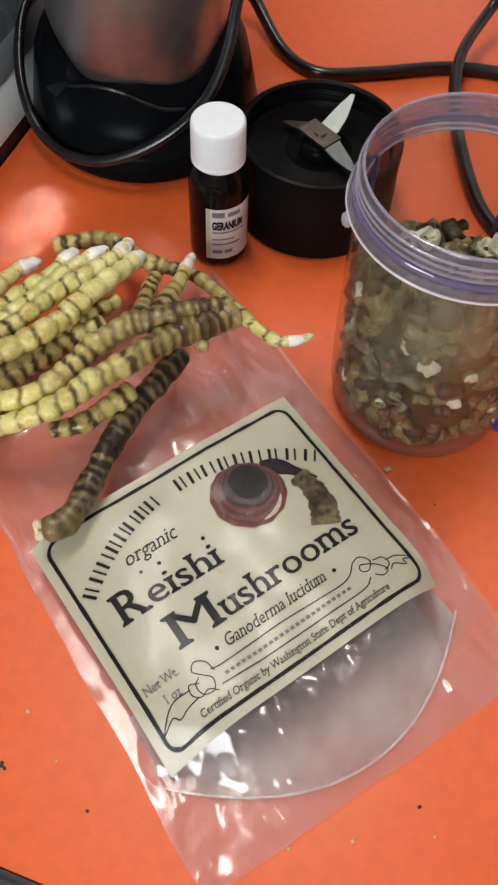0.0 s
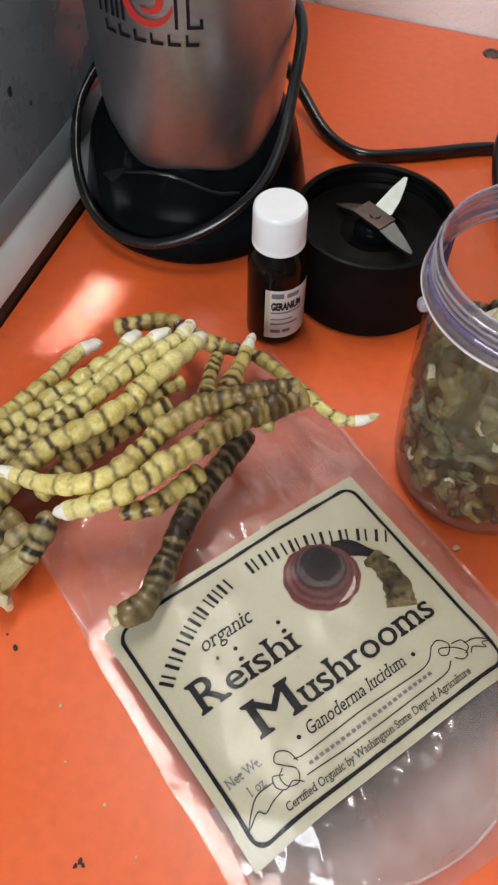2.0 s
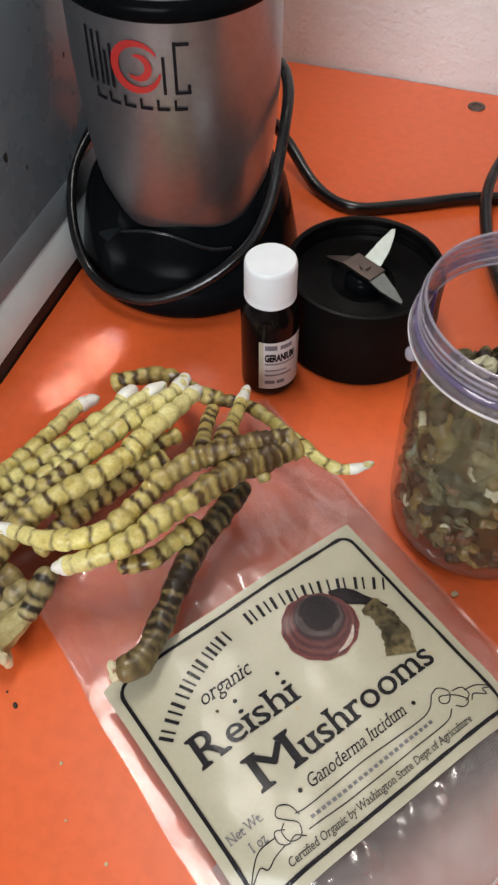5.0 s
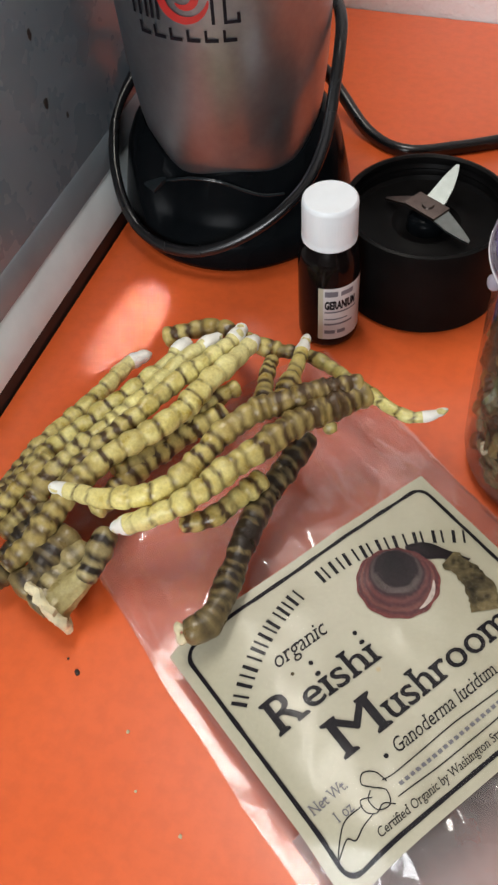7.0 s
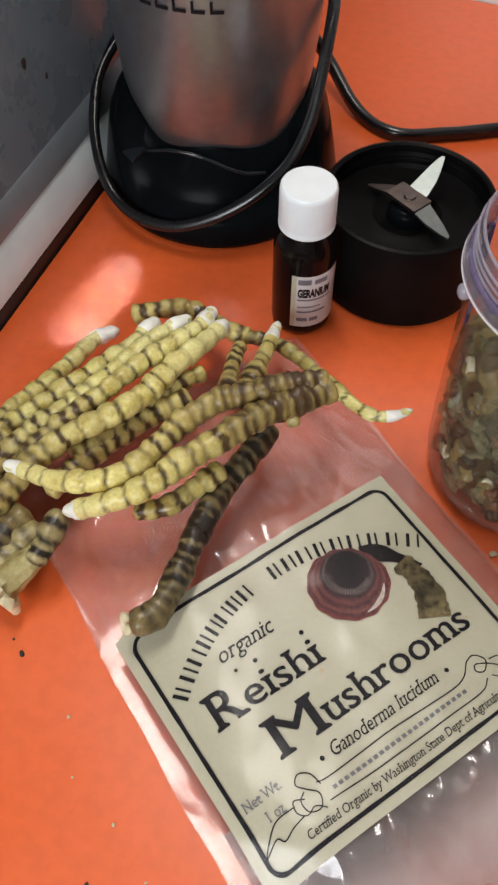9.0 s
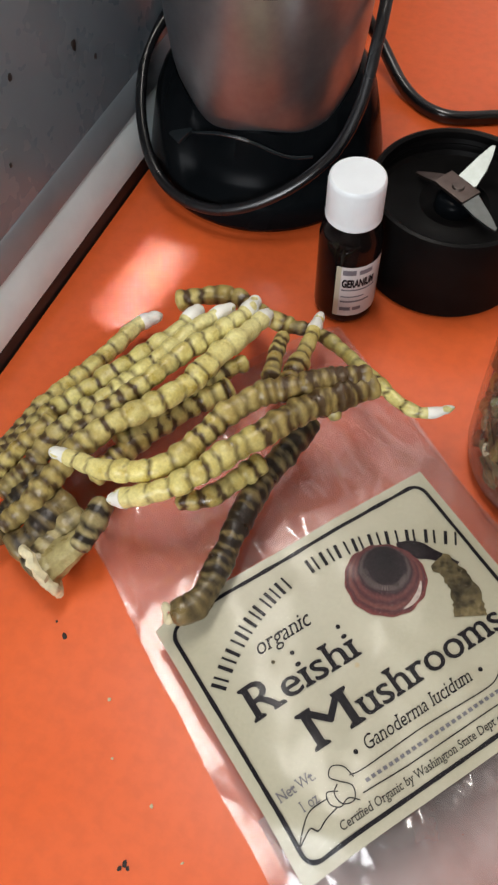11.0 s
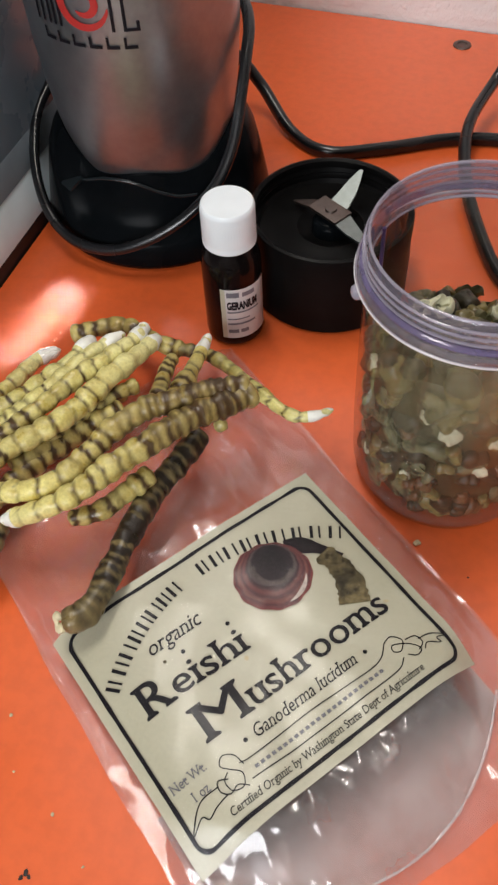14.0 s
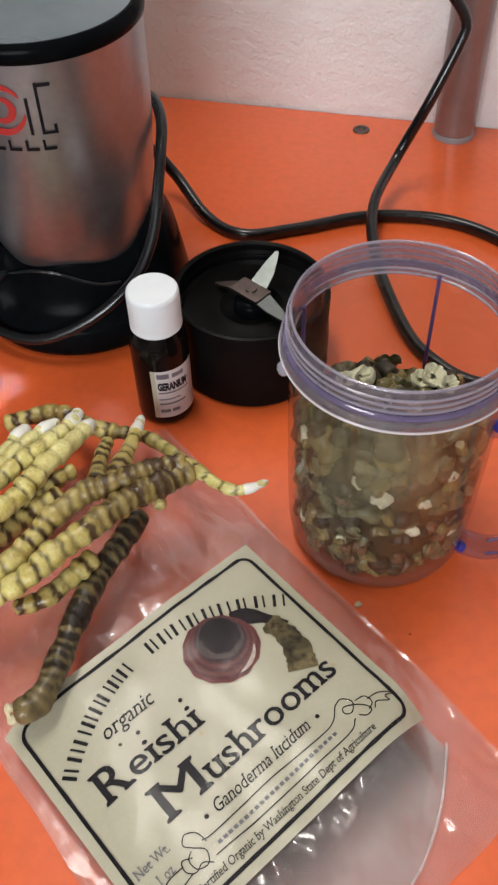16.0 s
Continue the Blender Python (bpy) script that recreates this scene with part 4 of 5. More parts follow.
def arch_of_bars():
    """The maker's name, as plain bars along an arch."""
    def arch(x):
        d = (x - 62) / 53
        return 91.2 - 20 * abs(d) ** 2.15

    for x0, x1, n in ((7.0, 50.5, 8), (58.5, 116, 9)):
        for k in range(n):
            x = x0 + (x1 - x0) * (k + 0.5) / n
            slope = math.atan2(arch(x + 1) - arch(x - 1), 2)
            c, s = math.cos(slope), math.sin(slope)
            h, gap = 0.0029, 0.0013 + 0.0003 * ((k * 7) % 3)
            for at, wide in ((-gap, 0.0013), (gap, 0.0008)):
                lay(stroke(bmesh.new(), [(at, -h), (at, 0.0), (at, h)], wide), M_INK, "print_bar", 0.0003,
                    lambda px, py: ((x / 1000 + px * c - py * s), (arch(x) / 1000 - 0.0022 + px * s + py * c)))
    for k in range(24):
        a = 0.0335 + k * 0.00238
        lay(stroke(bmesh.new(), [(a, 0.0158), (a + 0.0015, 0.0158)], 0.0013), M_GREY_INK, "print_bar")


arch_of_bars()


def curve2(pts, step_by=0.0006):
    return [(p.x, p.y) for p in spline([Vector((x / 1000, y / 1000, 0)) for x, y in pts], step_by)]


for pts in ([(30, 20.2), (36, 19.4), (60, 19.8), (84, 18.6), (92, 19.6), (97, 23.5)], [(30.5, 13.2), (50, 12.4), (80, 12.2), (94, 12.4), (99, 15.0)],
            [(31, 19), (30, 23.5), (26.5, 25.6), (24, 23.2), (26, 20.5), (29, 17), (27, 13), (23, 14), (22.5, 18), (25, 20)],
            [(24, 18), (20.5, 19.5), (19.5, 16), (22, 13.5), (25.5, 14.5), (28.5, 12)],
            [(20, 18), (12, 17.5), (4.7, 11), (10, 13.5), (12, 11.5), (16, 13), (21, 14)],
            [(97, 23.5), (100.5, 24), (103, 20.5), (100, 17.5), (97.5, 19), (99, 21), (104, 18), (106.5, 14), (103.5, 12.8), (101, 15)],
            [(104, 20), (108, 19), (108.5, 15.5), (105.5, 14)], [(108, 17.5), (113, 16.5), (118, 12.5), (114, 14), (114, 11.6), (110, 14.5), (107.5, 13)]):
    lay(stroke(bmesh.new(), curve2(pts), 0.00042), M_INK, "ribbon_line", 0.0003)


def laminate():
    """Clear glossy film over the label."""
    def place(i, j):
        return lab_to_bag(0.0008 + (LAB_W - 0.0016) * i, 0.0008 + (LAB_H - 0.0016) * j, 0.0012)
    part("laminate", sheet(40, 32, place), M_LAMINATE, label_sheet, "clear glossy film over the print", 180)


laminate()


def cap_material():
    """Printed cap: dark middle, fine pale growth lines, red and purple bands towards the edge."""
    m, nt, b = material("printed_cap")
    band, turn = nt.nodes.new("ShaderNodeAttribute"), nt.nodes.new("ShaderNodeAttribute")
    band.attribute_name, turn.attribute_name = "band", "turn"
    fine, wide = noise_node(nt, 900, 4), noise_node(nt, 180, 3)
    wob = mixed(nt, band.outputs["Color"], mixed(nt, fine, wide, 0.6), 0.16)
    c = ramp(nt, wob, (0.10, (0.016, 0.012, 0.016)), (0.50, (0.028, 0.018, 0.022)), (0.57, (0.12, 0.085, 0.085)), (0.62, (0.050, 0.024, 0.030)), (0.69, (0.19, 0.060, 0.058)),
             (0.74, (0.09, 0.030, 0.036)), (0.80, (0.24, 0.080, 0.070)), (0.85, (0.10, 0.034, 0.040)), (0.91, (0.24, 0.060, 0.055)))
    wave = nt.nodes.new("ShaderNodeMath")
    wave.operation = "SINE"
    nt.links.new(turn.outputs["Fac"], wave.inputs[0])
    c = mixed(nt, c, ramp(nt, wave.outputs[0], (0.0, grey(0.72)), (0.6, grey(1.0))), 0.6, "MULTIPLY")
    c = mixed(nt, c, ramp(nt, fine, (0.3, grey(0.55)), (0.65, grey(1.0))), 0.8, "MULTIPLY")
    nt.links.new(c, b.inputs["Base Color"])
    b.inputs["Roughness"].default_value, b.inputs["Specular IOR Level"].default_value = 0.45, 0.15
    return m


M_CAP_PRINT = cap_material()


def mushroom_print():
    cx, cy = 0.0812, 0.0697
    ux, uy = 0.55, 0.835

    bm = bmesh.new()
    bands, turns = bm.verts.layers.float.new("band"), bm.verts.layers.float.new("turn")
    rings = []
    for i in range(25):
        f, row = i / 24, []
        for k in range(96):
            a = 2 * math.pi * k / 96
            rr = 0.0153 * f * (1 + f * (0.014 * math.cos(13 * a) + 0.04 * noise.noise(Vector((math.cos(a) * 2, math.sin(a) * 2, 3)))))
            x, y = rr * math.cos(a), rr * math.sin(a) * (0.98 - 0.05 * f) + 0.0122 * (1 - f) ** 1.05
            v = bm.verts.new((x * uy + y * ux, -x * ux + y * uy, 0))
            v[bands], v[turns] = f, a * 46 + 2.2 * noise.noise(Vector((math.cos(a) * 9, math.sin(a) * 9, f * 3)))
            row.append(v)
        rings.append(row)
    for p, q in zip(rings, rings[1:]):
        for k in range(96):
            bm.faces.new((p[k], p[(k + 1) % 96], q[(k + 1) % 96], q[k]))
    lay(bm, M_CAP_PRINT, "cap_print", 0.00035, lambda x, y: (cx + x, cy + y))

    def turned(x, y):
        return cx + x * uy + y * ux, cy - x * ux + y * uy

    arc = [turned(0.0128 * math.cos(radians(a)), 0.0128 * math.sin(radians(a))) for a in range(-62, 2, 4)]
    lay(stroke(bmesh.new(), arc, lambda k: 0.0004 + 0.0014 * math.sin(math.pi * k)), M_PIC_PALE, "cap_gleam", 0.00066)
    for k in range(22):
        a = radians(-170 + k * 7)
        p, q = turned(0.0070 * math.cos(a), 0.0052 + 0.0076 * math.sin(a)), turned(0.0084 * math.cos(a), 0.0048 + 0.0092 * math.sin(a))
        lay(stroke(bmesh.new(), [p, ((p[0] + q[0]) / 2, (p[1] + q[1]) / 2), q], 0.00018), M_PIC_GREY, "cap_ridge", 0.00068)
    lay(stroke(bmesh.new(), curve2([(92, 77), (98, 73.5), (104, 66), (106, 60)]), lambda k: 0.0060 + 0.0016 * math.sin(7 * k)), M_PIC_BLACK, "stem_print", 0.00034)
    lay(stroke(bmesh.new(), curve2([(102.5, 66), (104, 58), (103, 50), (99, 42)]), lambda k: 0.0078 + 0.0046 * k + 0.0026 * noise.noise(Vector((k * 7, 1, 4))) + 0.0016 * noise.noise(Vector((k * 23, 5, 2)))), M_PIC_BROWN, "stem_print", 0.00040)


mushroom_print()


# ---- dried stalks ----
def stalk(pts, r0, r1, mat=None, tip="", joint=0.0069, age=0.98, label="yellow-brown segmented dried stalk with dark rings"):
    """pts in millimetres; tip: 'a' or 'b' names the end that is white. age: how brown the other end is."""
    mat = mat or M_STALK
    path = spline([Vector(p) / 1000 for p in pts], 0.0008)
    n = len(path)
    seed = random.random() * 50
    dist = [0.0]
    for p, q in zip(path, path[1:]):
        dist.append(dist[-1] + (q - p).length)
    joints, run = [0.0], joint * (0.4 + 0.6 * random.random())
    while run < dist[-1]:
        joints.append(run)
        k = run / dist[-1]
        k = (1 - k if tip == "b" else k) if tip else 0.7
        run += joint * (1.42 - 0.78 * min(1.0, age * k)) * (0.74 + 0.52 * random.random())
    joints.append(run)
    bands = [0.35 + 0.75 * random.random() for _ in joints]
    swell = [0.90 + 0.20 * random.random() for _ in joints]

    def cell(i):
        k = max(j for j in range(len(joints)) if joints[j] <= dist[i] + 1e-9)
        k = min(k, len(joints) - 2)
        return k, (dist[i] - joints[k]) / (joints[k + 1] - joints[k]), joints[k + 1] - joints[k]

    def old(i):
        k = dist[i] / dist[-1]
        k = 1 - k if tip == "b" else k
        return min(1.0, age * (k if tip else 0.72))

    def ring(i, a):
        d = dist[i] + (0.0010 + 0.0012 * old(i)) * noise.noise(Vector((math.cos(a) * 1.5, math.sin(a) * 1.5, dist[i] * 90 + seed)))
        patchy = 1 + 0.55 * noise.noise(Vector((math.cos(a) * 1.2 + seed, math.sin(a) * 1.2, dist[i] * 60)))
        near, band = min((abs(d - j), b) for j, b in zip(joints[1:], bands))
        return max(0.0, 1 - near / (0.0009 + 0.0016 * old(i) + 0.0008 * max(0.0, old(i) - 0.6) / 0.4)) * band * patchy * (0.68 + 0.70 * old(i))

    def radius(i, m, a):
        k = i / (n - 1)
        r = (r0 + (r1 - r0) * k) / 1000
        c, f, w = cell(i)
        blend = swell[c] if f < 0.8 else swell[c] + (swell[c + 1] - swell[c]) * (f - 0.8) / 0.2
        r *= blend * (1.05 - ((0.20 + 0.02 * old(i)) if mat is M_STALK else 0.11) * (1 - math.sin(math.pi * f ** 0.85) ** 0.5))
        young = min([1.0] + [e / 0.022 for e, on in ((dist[i], "a"), (dist[-1] - dist[i], "b")) if on in tip])
        r *= 1 + 0.20 * young * noise.noise(Vector((dist[i] * 150, math.cos(a) * 1.3 + seed, math.sin(a) * 1.3)))
        for end, on in ((dist[i], "a"), (dist[-1] - dist[i], "b")):
            lim = 0.048 if on in tip else 0.003
            if end < lim:
                f = 1 - end / lim
                r *= math.sqrt(max(0.03, 1 - f ** 3)) if on not in tip else (1 - 0.22 * f ** 1.3) * math.sqrt(max(0.05, 1 - f ** 14))
        return r

    bm = tube(path, radius, 16, None, 1.0, ring)
    me_age = bm.verts.layers.float.new("age")
    bm.verts.ensure_lookup_table()
    for i in range(n):
        for k in range(16):
            bm.verts[i * 16 + k][me_age] = old(i)
    ob = mesh_object("dried_stalk", bm, mat, None, "", 75)
    tagged(ob, label, "stalk", "pile of dried stalks")
    for on in tip:
        long = 0.0085 + 0.005 * random.random()
        ends = [i for i in range(n) if (dist[i] if on == "a" else dist[-1] - dist[i]) < long]
        sub = [path[i] for i in ends]
        part("white_tip", tube(sub, lambda k, m, a: radius(ends[k], n, a) * (1.04 if k < m - 1 else 0.98) * (1.0 + 0.14 * noise.noise(Vector((k * 0.30, a * 0.7, seed)))), 16), M_TIP, ob, "whitish growing tip")
    return ob


def torn_rim(pts, width, height, parent, name="torn_rim", label="pale torn edge"):
    """A ragged pale strip along pts (millimetres), standing up."""
    path = spline([Vector(p) / 1000 for p in pts], 0.0005)
    return part(name, tube(path, lambda i, n, a: (width + 0.0006 * noise.noise(Vector((i * 0.4, a, 3)))) * (0.7 + 0.3 * math.sin(i * 0.7)), 10, None, height), M_RAG, parent, label)


def torn_cup(path, wide, high, parent):
    """Flared open end of a split stalk with a ragged pale rim; path in millimetres."""
    pts = spline([Vector(p) / 1000 for p in path], 0.0010)
    n, segs = len(pts), 30
    rows = [(i, 1.0) for i in range(n)] + [(i, 0.84) for i in range(n - 1, 2, -1)]
    bm, rings, mouth = bmesh.new(), [], []
    for i, inner in rows:
        k = i / (n - 1)
        d = (pts[min(i + 1, n - 1)] - pts[max(i - 1, 0)]).normalized()
        side = d.cross(Vector((0, 0, 1))).normalized()
        up = side.cross(d)
        ring = []
        for q in range(segs):
            a = 2 * math.pi * q / segs
            wave = 1 + (0.06 + 0.22 * k * k) * noise.noise(Vector((math.cos(a) * 2.4, math.sin(a) * 2.4, k * 2.0))) - 0.10 * abs(math.sin(k * 16)) * (1 - k)
            p = pts[i] + (side * math.cos(a) * (0.0046 + (wide - 0.0046) * k ** 1.6) + up * math.sin(a) * (0.0046 + (high - 0.0046) * k ** 1.6)) * inner * wave
            p += d * 0.0022 * k * k * noise.noise(Vector((math.cos(a) * 3, math.sin(a) * 3, 7)))
            p.z = max(0.0012, p.z)
            ring.append(p)
        if i == n - 1 and inner == 1.0:
            mouth = ring
        rings.append([bm.verts.new(p) for p in ring])
    for a, b in zip(rings, rings[1:]):
        for q in range(segs):
            bm.faces.new((a[q], a[(q + 1) % segs], b[(q + 1) % segs], b[q]))
    old = bm.verts.layers.float.new("age")
    for v in bm.verts:
        v[old] = 0.62
    part("split_end", bm, M_STALK_DARK, parent, "flared hollow end")
    part("torn_rim", tube(mouth + mouth[:1], lambda i, m, a: 0.0021 + 0.0012 * noise.noise(Vector((i * 0.7, a, 3))), 8), M_RAG, parent, "pale ragged rim")


stalk([(-145.5, 255.0, 12.0), (-154.1, 246.0, 13.0), (-158.5, 233.1, 14.0), (-167.0, 212.1, 16.0), (-173.9, 197.2, 18.0), (-178.7, 181.7, 20.0), (-183.2, 165.6, 20.0), (-188.5, 148.1, 18.0)], 4.2, 3.6, M_STALK, "a")
stalk([(-124.7, 252.0, 27.0), (-131.4, 234.7, 27.0), (-139.8, 223.1, 26.0), (-148.6, 211.3, 25.0), (-158.2, 198.9, 24.0), (-167.9, 187.6, 23.0), (-175.4, 174.8, 22.0), (-182.2, 160.3, 20.0), (-188.9, 147.8, 16.0)], 4.8, 4.6, M_STALK, "a")
stalk([(-110.1, 253.7, 30.0), (-116.9, 245.0, 30.0), (-127.3, 229.1, 30.0), (-135.9, 210.7, 30.0), (-146.4, 196.2, 29.0), (-155.6, 184.0, 28.0), (-163.4, 171.5, 26.0), (-169.5, 157.4, 22.0), (-177.1, 144.4, 18.0)], 4.5, 4.8, M_STALK, "a")
stalk([(-101.2, 260.7, 30.0), (-104.9, 247.6, 32.0), (-113.5, 233.6, 33.0), (-123.9, 218.8, 34.0), (-132.7, 204.1, 33.0), (-142.5, 189.7, 32.0), (-151.5, 176.8, 29.0), (-158.3, 161.8, 26.0)], 4.4, 4.0, M_STALK, "a")
stalk([(-94.4, 256.2, 28.0), (-100.2, 239.4, 32.0), (-108.2, 223.8, 34.0), (-116.7, 203.7, 35.0), (-128.6, 189.9, 34.0), (-140.0, 179.8, 33.0), (-148.4, 169.3, 31.0), (-155.4, 157.9, 27.0), (-162.0, 142.8, 23.0), (-171.5, 131.6, 18.0)], 4.8, 4.8, M_STALK, "a")
stalk([(-140.2, 259.0, 18.0), (-128.1, 263.8, 20.0), (-112.6, 266.1, 21.0), (-97.3, 257.8, 22.0), (-83.6, 254.6, 22.0)], 4.6, 4.2, M_STALK, "", joint=0.0085, age=1.1)
stalk([(-88.8, 254.9, 22.0), (-73.1, 253.1, 23.0), (-58.8, 243.8, 25.0), (-41.7, 227.4, 30.0), (-28.5, 217.8, 31.0), (-19.4, 216.6, 32.0), (-10.0, 221.9, 32.0)], 3.4, 2.6, M_STALK, "b")
stalk([(-73.2, 264.5, 24.0), (-74.4, 246.9, 26.0), (-75.8, 230.7, 30.0), (-77.1, 215.2, 34.0)], 3.4, 4.8, M_STALK, "a")
stalk([(-86.7, 248.1, 24.0), (-86.5, 232.7, 28.0), (-84.9, 216.2, 32.0)], 3.2, 4.2, M_STALK, "")
stalk([(-100.1, 214.8, 24.0), (-112.5, 203.3, 24.0), (-125.2, 189.1, 23.0), (-134.9, 174.5, 22.0), (-144.3, 159.7, 20.0)], 4.8, 4.6, M_STALK, "")
stalk([(-104.4, 228.2, 20.0), (-112.2, 218.5, 21.0), (-121.4, 207.6, 21.0), (-132.1, 194.5, 21.0), (-141.9, 179.6, 20.0)], 4.4, 4.4, M_STALK, "")
stalk([(-44.1, 218.8, 45.0), (-56.7, 213.7, 46.0), (-70.7, 205.6, 47.0), (-84.7, 198.6, 46.0), (-95.3, 187.8, 44.0), (-102.3, 176.6, 42.0), (-108.9, 165.2, 41.0), (-120.3, 158.3, 39.0), (-134.9, 157.2, 36.0), (-148.0, 160.1, 33.0), (-160.5, 162.7, 31.0)], 5.2, 4.3, M_STALK, "b", age=1.35)
stalk([(-42.5, 218.1, 42.0), (-53.2, 208.2, 44.0), (-66.3, 196.5, 46.0), (-78.4, 182.7, 46.0), (-90.3, 170.0, 45.0), (-100.2, 158.6, 43.0), (-113.6, 151.1, 38.0), (-131.4, 147.9, 30.0)], 5.6, 4.8, M_STALK, "b", age=1.35)
stalk([(-77.4, 179.0, 32.0), (-86.0, 168.8, 30.0), (-94.8, 160.0, 28.0), (-107.1, 155.4, 26.0)], 4.4, 3.6, M_STALK, "")
leaning_stalk = stalk([(-65.3, 209.6, 21.0), (-71.0, 193.1, 21.0), (-77.6, 175.8, 22.0), (-80.9, 156.4, 25.0), (-83.0, 137.8, 27.0), (-85.1, 123.0, 28.0), (-89.0, 114.7, 28.0), (-95.4, 111.7, 28.0)], 4.9, 5.1, M_STALK_DARK, "", joint=0.0072, age=1.35, label="dark brown banded dried stalk with rough skin")
stalk([(-53.7, 211.7, 28.0), (-58.8, 209.0, 26.0)], 3.0, 2.6, M_STALK, "")
torn_stalk = stalk([(-134.5, 150.7, 24.0), (-135.1, 141.7, 24.0), (-137.0, 133.5, 22.0), (-138.5, 129.0, 20.5)], 4.4, 5.0, M_STALK_DARK, "", label="dark brown banded dried stalk with rough skin")
stalk([(-142.3, 146.9, 18.0), (-147.8, 138.8, 16.0), (-151.4, 128.9, 14.0), (-158.9, 120.5, 12.0)], 5.5, 7.5, M_STALK_DARK, "", label="dark brown banded dried stalk with rough skin")
stalk([(-97.3, 228.4, 26.0), (-107.3, 219.6, 26.0), (-117.7, 204.9, 26.0), (-127.7, 189.9, 25.0), (-137.4, 175.4, 24.0)], 3.6, 4.4, M_STALK, "")
stalk([(-148.1, 150.8, 20.0), (-153.6, 142.7, 18.0), (-158.2, 132.3, 16.0), (-164.2, 123.1, 14.0)], 6.0, 7.0, M_STALK_DARK, "", joint=0.0072, age=1.35, label="dark brown banded dried stalk with rough skin")
stalk([(-161.5, 160.6, 20.0), (-167.8, 148.1, 18.0), (-173.2, 135.9, 14.0), (-178.2, 126.7, 12.0)], 6.0, 6.0, M_STALK_DARK, "", joint=0.0072, age=1.35, label="dark brown banded dried stalk with rough skin")
stalk([(-166.1, 180.2, 26.0), (-174.3, 167.2, 24.0), (-180.4, 154.5, 22.0), (-186.3, 143.3, 18.0)], 4.2, 4.2, M_STALK, "")
torn_cup([(-136.5, 137.0, 21.5), (-140.5, 131.5, 18.5), (-145.5, 127.5, 15.5), (-149.5, 125.0, 13.5), (-152.0, 122.5, 12.5)], 0.0118, 0.0085, torn_stalk)
torn_rim([(-95.9, 113.8, 30.0), (-96.8, 111.3, 29.0), (-95.4, 109.5, 27.0), (-92.4, 110.3, 28.0)], 0.0022, 1.0, leaning_stalk, "cut_end", "pale broken end")


# ---- chopped pieces in the mug ----
def chip_meshes():
    """Chopped bits: thick and thin stalk segments, hollow rings and thin flakes; the long axis is x."""
    made = []
    kinds = ((M_CHIP_BROWN, "segment", 0.0100, 0.0036), (M_CHIP_DARK, "segment", 0.0080, 0.0038), (M_CHIP_PALE, "ring", 0.0024, 0.0036), (M_CHIP_ORANGE, "segment", 0.0070, 0.0036),
             (M_CHIP_GREEN, "segment", 0.0130, 0.0029), (M_CHIP_PALE, "flake", 0.0062, 0.0030), (M_CHIP_GREEN, "flake", 0.0085, 0.0042), (M_CHIP_BROWN, "ring", 0.0045, 0.0038))
    for k, (mat, kind, long, r) in enumerate(kinds):
        if kind == "segment":
            path = [Vector((long * (i / 10 - 0.5), 0.0, 0.0012 * (k % 3) * math.sin(i * 0.31))) for i in range(11)]
            bm = tube(path, lambda i, n, a: r * (0.86 + 0.14 * abs(math.sin(i * 0.63 + 0.4))) * (1 + 0.30 * noise.noise(Vector((i * 0.25, math.cos(a) * 1.4 + k * 5, math.sin(a) * 1.4)))) * (0.80 if i in (0, n - 1) else 1.0), 12)
        elif kind == "ring":
            bm = lathe([(r * 0.45, -long / 2), (r * 0.95, -long / 2), (r * 1.05, 0.0), (r, long / 2), (r * 0.52, long / 2), (r * 0.40, 0.0)], 16, closed=True)
            for v in bm.verts:
                v.co *= 1 + 0.25 * noise.noise(v.co * 420 + Vector((k * 7, 0, 0)))
                v.co = Vector((v.co.x, v.co.z, v.co.y))
        else:
            bm = bmesh.new()
            blob(bm, (0, 0, 0), (long / 2, 0.0007, r), k * 3.0, 0.7, 3, 1.6)
            for v in bm.verts:
                v.co.y += 0.0012 * noise.noise(v.co * 260 + Vector((k, 3, 1)))
        me = bpy.data.meshes.new("chip")
        bm.to_mesh(me)
        bm.free()
        me.materials.append(mat)
        me.shade_smooth()
        me.set_sharp_from_angle(angle=radians(60))
        made.append(me)
    return made


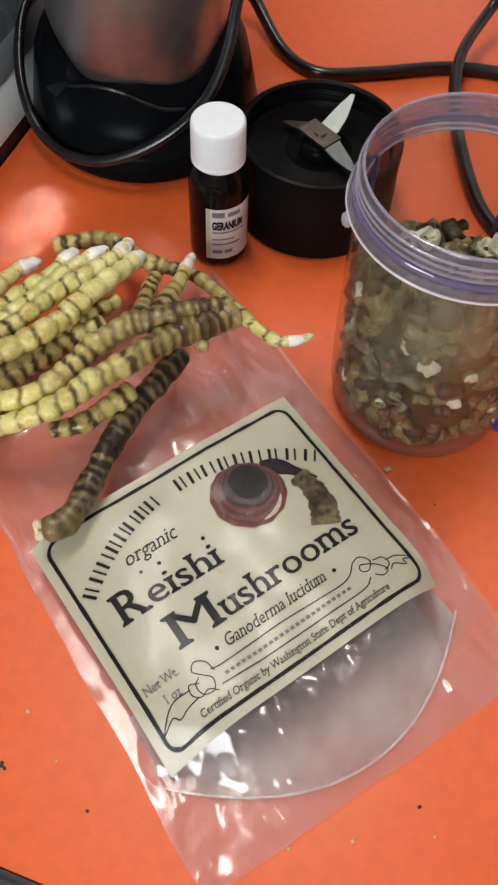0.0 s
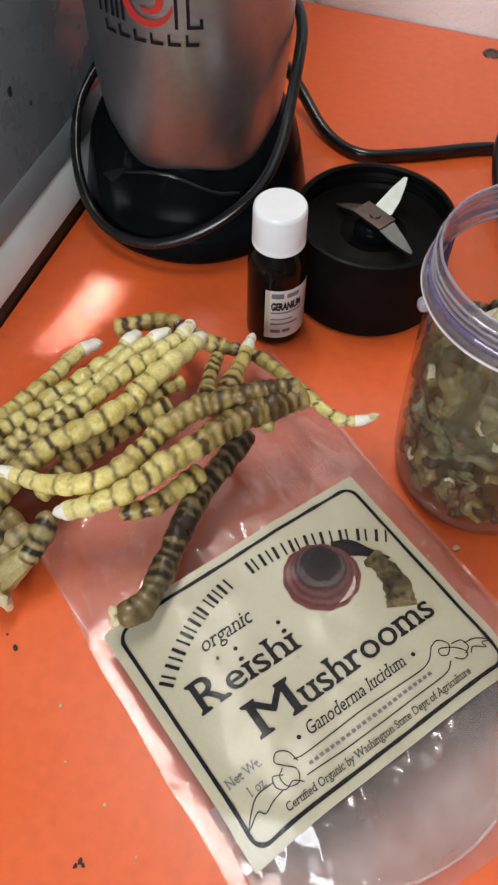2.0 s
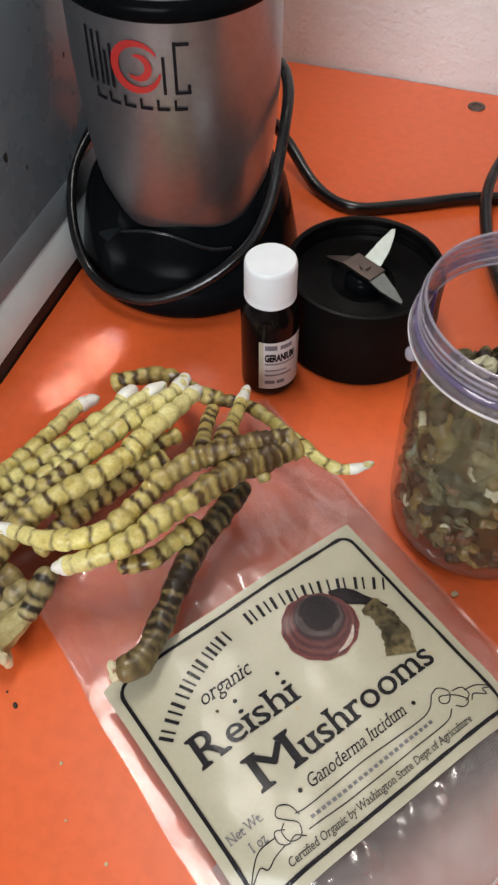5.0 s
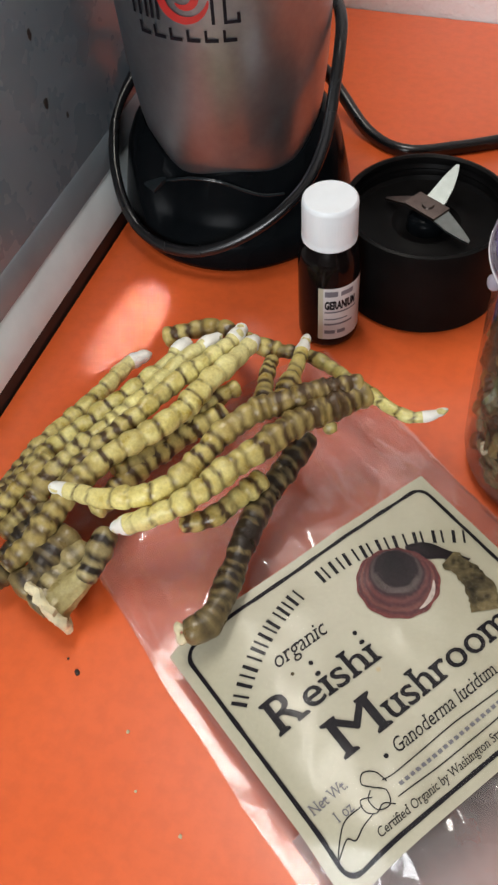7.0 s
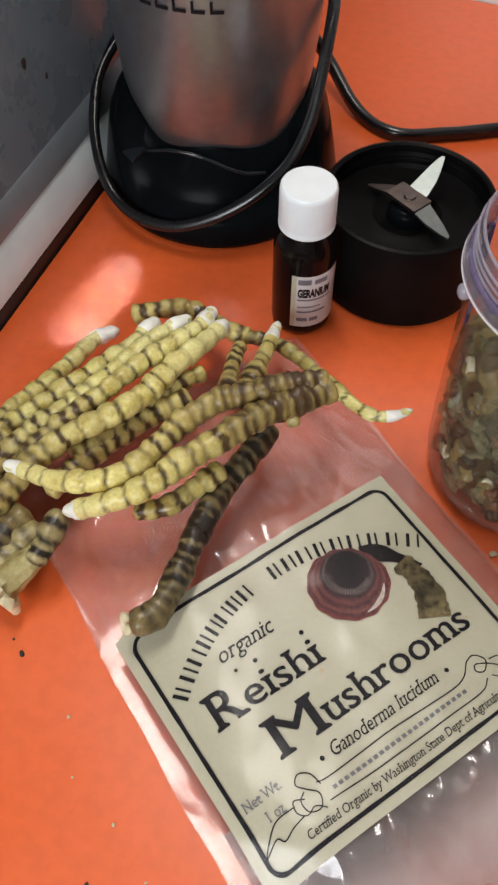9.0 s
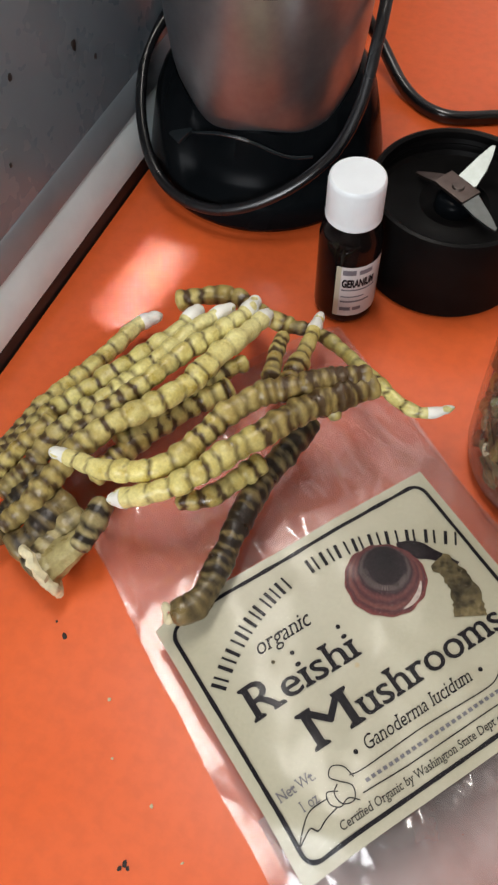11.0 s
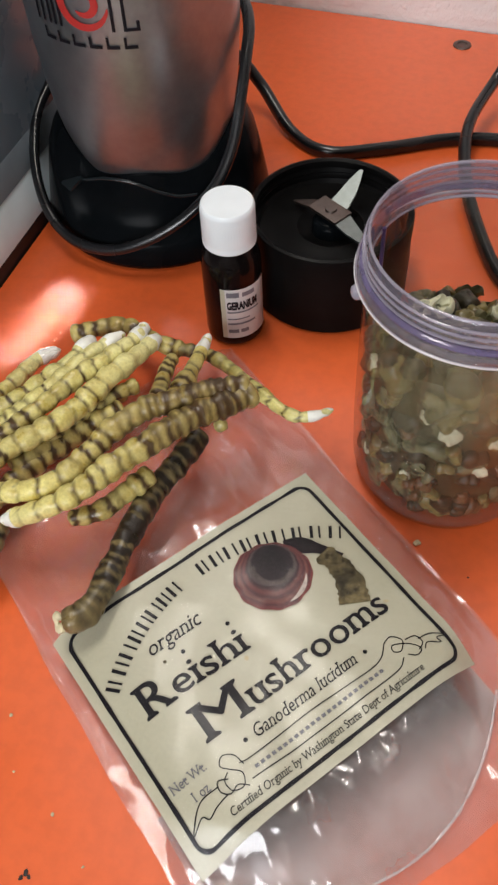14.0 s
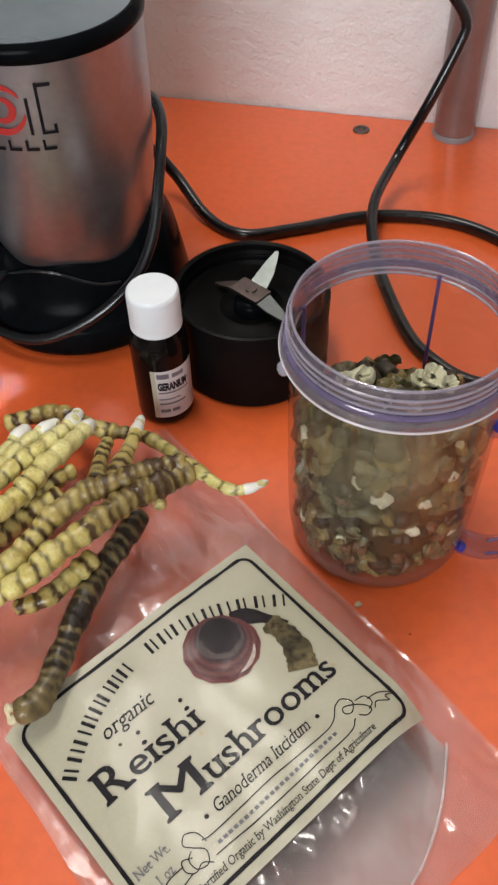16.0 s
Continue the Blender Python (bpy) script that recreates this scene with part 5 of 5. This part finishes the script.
def fill_mug():
    rnd = random.Random(11)
    cx, cy = 0.0392, 0.2278
    core = tagged(mesh_object("chopped_filling", lathe([(0, 0.0068), (0.0325, 0.0068), (0.0345, 0.011), (0.0352, 0.040), (0.0352, 0.064), (0.029, 0.071), (0.012, 0.074), (0, 0.074)], 40, None,
                  lambda a, r, z: (r * (1 + 0.10 * noise.noise(Vector((a * 2, z * 150, 1)))) * math.cos(a), r * (1 + 0.10 * noise.noise(Vector((a * 2, z * 150, 1)))) * math.sin(a), z - (0.32 * r * math.sin(a) * (z - 0.050) / 0.024 if z > 0.05 else 0) + 0.003 * noise.noise(Vector((a * 2, r * 90, 4))))),
                  M_CORE), "brown mass of finely chopped stalk bits inside the mug", "filling", "", "stuff")
    core.matrix_world = pose(cx, cy, 0)
    kinds = chip_meshes()
    names = ("olive", "dark brown", "pale ring-cut", "orange-brown", "grey-green", "pale flat", "grey-green flat", "olive hollow")

    def add(a, r, z, pick, size, free=False):
        """free: tumbled any way; else lying flat against the mug's wall."""
        ob = new("stalk_chip", kinds[pick])
        if free:
            turn = pose(0, 0, 0, rnd.uniform(-50, 50), rnd.uniform(-50, 50), rnd.uniform(0, 360))
        else:
            turn = pose(0, 0, 0, 0, 0, math.degrees(a) + 90) @ pose(0, 0, 0, 0, rnd.uniform(0, 360), 0) @ pose(0, 0, 0, rnd.uniform(-25, 25), 0, rnd.uniform(-12, 12))
        ob.matrix_world = pose(cx + r * math.cos(a), cy + r * math.sin(a), z) @ turn @ Matrix.Scale(size, 4)
        tagged(ob, names[pick] + " chopped stalk piece heaped in the mug", "stalk piece", "chopped pieces in the mug")

    for k in range(285):
        a = rnd.uniform(0, 2 * math.pi)
        z = 0.0088 + (0.0680 - 0.012 * math.sin(a)) * rnd.random()
        warm = math.cos(a + 0.7) > 0.2 and z < 0.045
        pick = rnd.choices(range(8), (5, 5, 0.3, 6 if warm else 0.5, 4, 1.5, 2.8, 0.3))[0]
        size = rnd.uniform(0.6, 1.35)
        thin = 0.0012 if pick in (2, 5, 6) else 0.0036 * size
        add(a, 0.0378 + 0.0020 * min(1, z / 0.05) - thin - 0.0022 * rnd.random(), z, pick, size)
    for k in range(75):
        a, r = rnd.uniform(0, 2 * math.pi), 0.031 * math.sqrt(rnd.random())
        add(a, r, 0.0750 - 0.32 * r * math.sin(a) + 0.004 * rnd.random() - 0.10 * max(0, r - 0.024), rnd.choices((0, 1, 2, 4, 6, 7), (4, 4, 0.3, 3, 1.0, 0.8))[0], rnd.uniform(0.85, 1.25), True)
    # frilly cream rings cut from the white tips
    for n, (x, y, z, size) in enumerate(((-0.020, 0.011, 0.0835, 1.0), (-0.0145, 0.013, 0.0845, 1.15), (-0.009, 0.012, 0.0830, 0.95), (-0.018, 0.004, 0.0800, 0.8), (-0.002, 0.002, 0.0790, 0.75),
                                         (0.0105, 0.012, 0.0835, 1.05), (0.0155, 0.013, 0.0850, 1.25), (0.0205, 0.010, 0.0835, 1.05), (0.006, -0.012, 0.0850, 0.7))):
        def frill(a, r, zz):
            k = 1 + 0.28 * noise.noise(Vector((math.cos(a) * 2.2 + n * 5, math.sin(a) * 2.2, zz * 300)))
            return (r * k * math.cos(a), r * k * math.sin(a), zz + 0.0009 * noise.noise(Vector((math.cos(a) * 3, math.sin(a) * 3, n * 3.0))))
        ob = mesh_object("stalk_ring", lathe([(0.0012, 0.0), (0.0031, 0.0002), (0.0034, 0.0022), (0.0040, 0.0040), (0.0036, 0.0047), (0.0028, 0.0043), (0.0022, 0.0030), (0.0010, 0.0026)], 28, None, frill), M_CHIP_PALE, None, "", 60)
        ob.matrix_world = pose(cx + x, cy + y, z - 0.30 * y - 0.002, rnd.uniform(5, 60), rnd.uniform(-25, 25), rnd.uniform(0, 360)) @ Matrix.Scale(size, 4)
        tagged(ob, "frilly cream stalk ring on top of the chopped filling", "stalk piece", "chopped pieces in the mug")


fill_mug()


# ---- crumbs and specks on the table ----
def speck(name, x, y, size, mat, label, category, flat=0.35):
    ob = mesh_object(name, blob(bmesh.new(), (0, 0, size * flat * 0.8), (size, size * 0.75, size * flat), x * 900, 0.5, 2), mat)
    ob.matrix_world = pose(x, y, 0, 0, 0, x * 7000)
    return tagged(ob, label, category, name + "s on the table")


for x, y, size in ((0.0312, 0.1818, 0.0017), (-0.1121, 0.0835, 0.0008), (0.0366, 0.0331, 0.0008), (0.0155, 0.0264, 0.0007), (-0.0855, 0.0524, 0.0008), (-0.0700, 0.0380, 0.0006), (-0.1040, 0.0640, 0.0006), (0.0640, 0.0400, 0.0005)):
    speck("crumb", x, y, size, M_CRUMB, "tiny pale crumb on the orange table", "crumb", 0.6)
for x, y, size in ((-0.1369, 0.1021, 0.0013), (-0.0886, 0.0328, 0.0011), (-0.0872, 0.0318, 0.0008), (-0.0898, 0.0312, 0.0009), (0.0580, 0.0486, 0.0008), (-0.0546, 0.0241, 0.0007), (0.0528, 0.1694, 0.0005), (0.0867, 0.1407, 0.0006), (-0.142, 0.107, 0.0006)):
    speck("dark_speck", x, y, size, M_SPECK, "small dark speck on the orange table", "speck", 0.25)
for v, z, size in ((0.2968, 0.0906, 0.0028), (0.2975, 0.1227, 0.0024), (0.312, 0.0760, 0.0017), (0.366, 0.108, 0.0015), (0.250, 0.105, 0.0020), (0.236, 0.072, 0.0014)):
    p = uv(TABLE_U0 - 0.0094, v, z)
    ob = mesh_object("paint_chip", blob(bmesh.new(), (0, 0, 0), (0.0004, size * 0.6, size), v * 300, 0.6), M_SPECK)
    ob.matrix_world = pose(p.x, p.y, p.z, 0, 0, ROOM)
    tagged(ob, "small black chip mark on the metal cabinet", "mark", "chips on the cabinet")
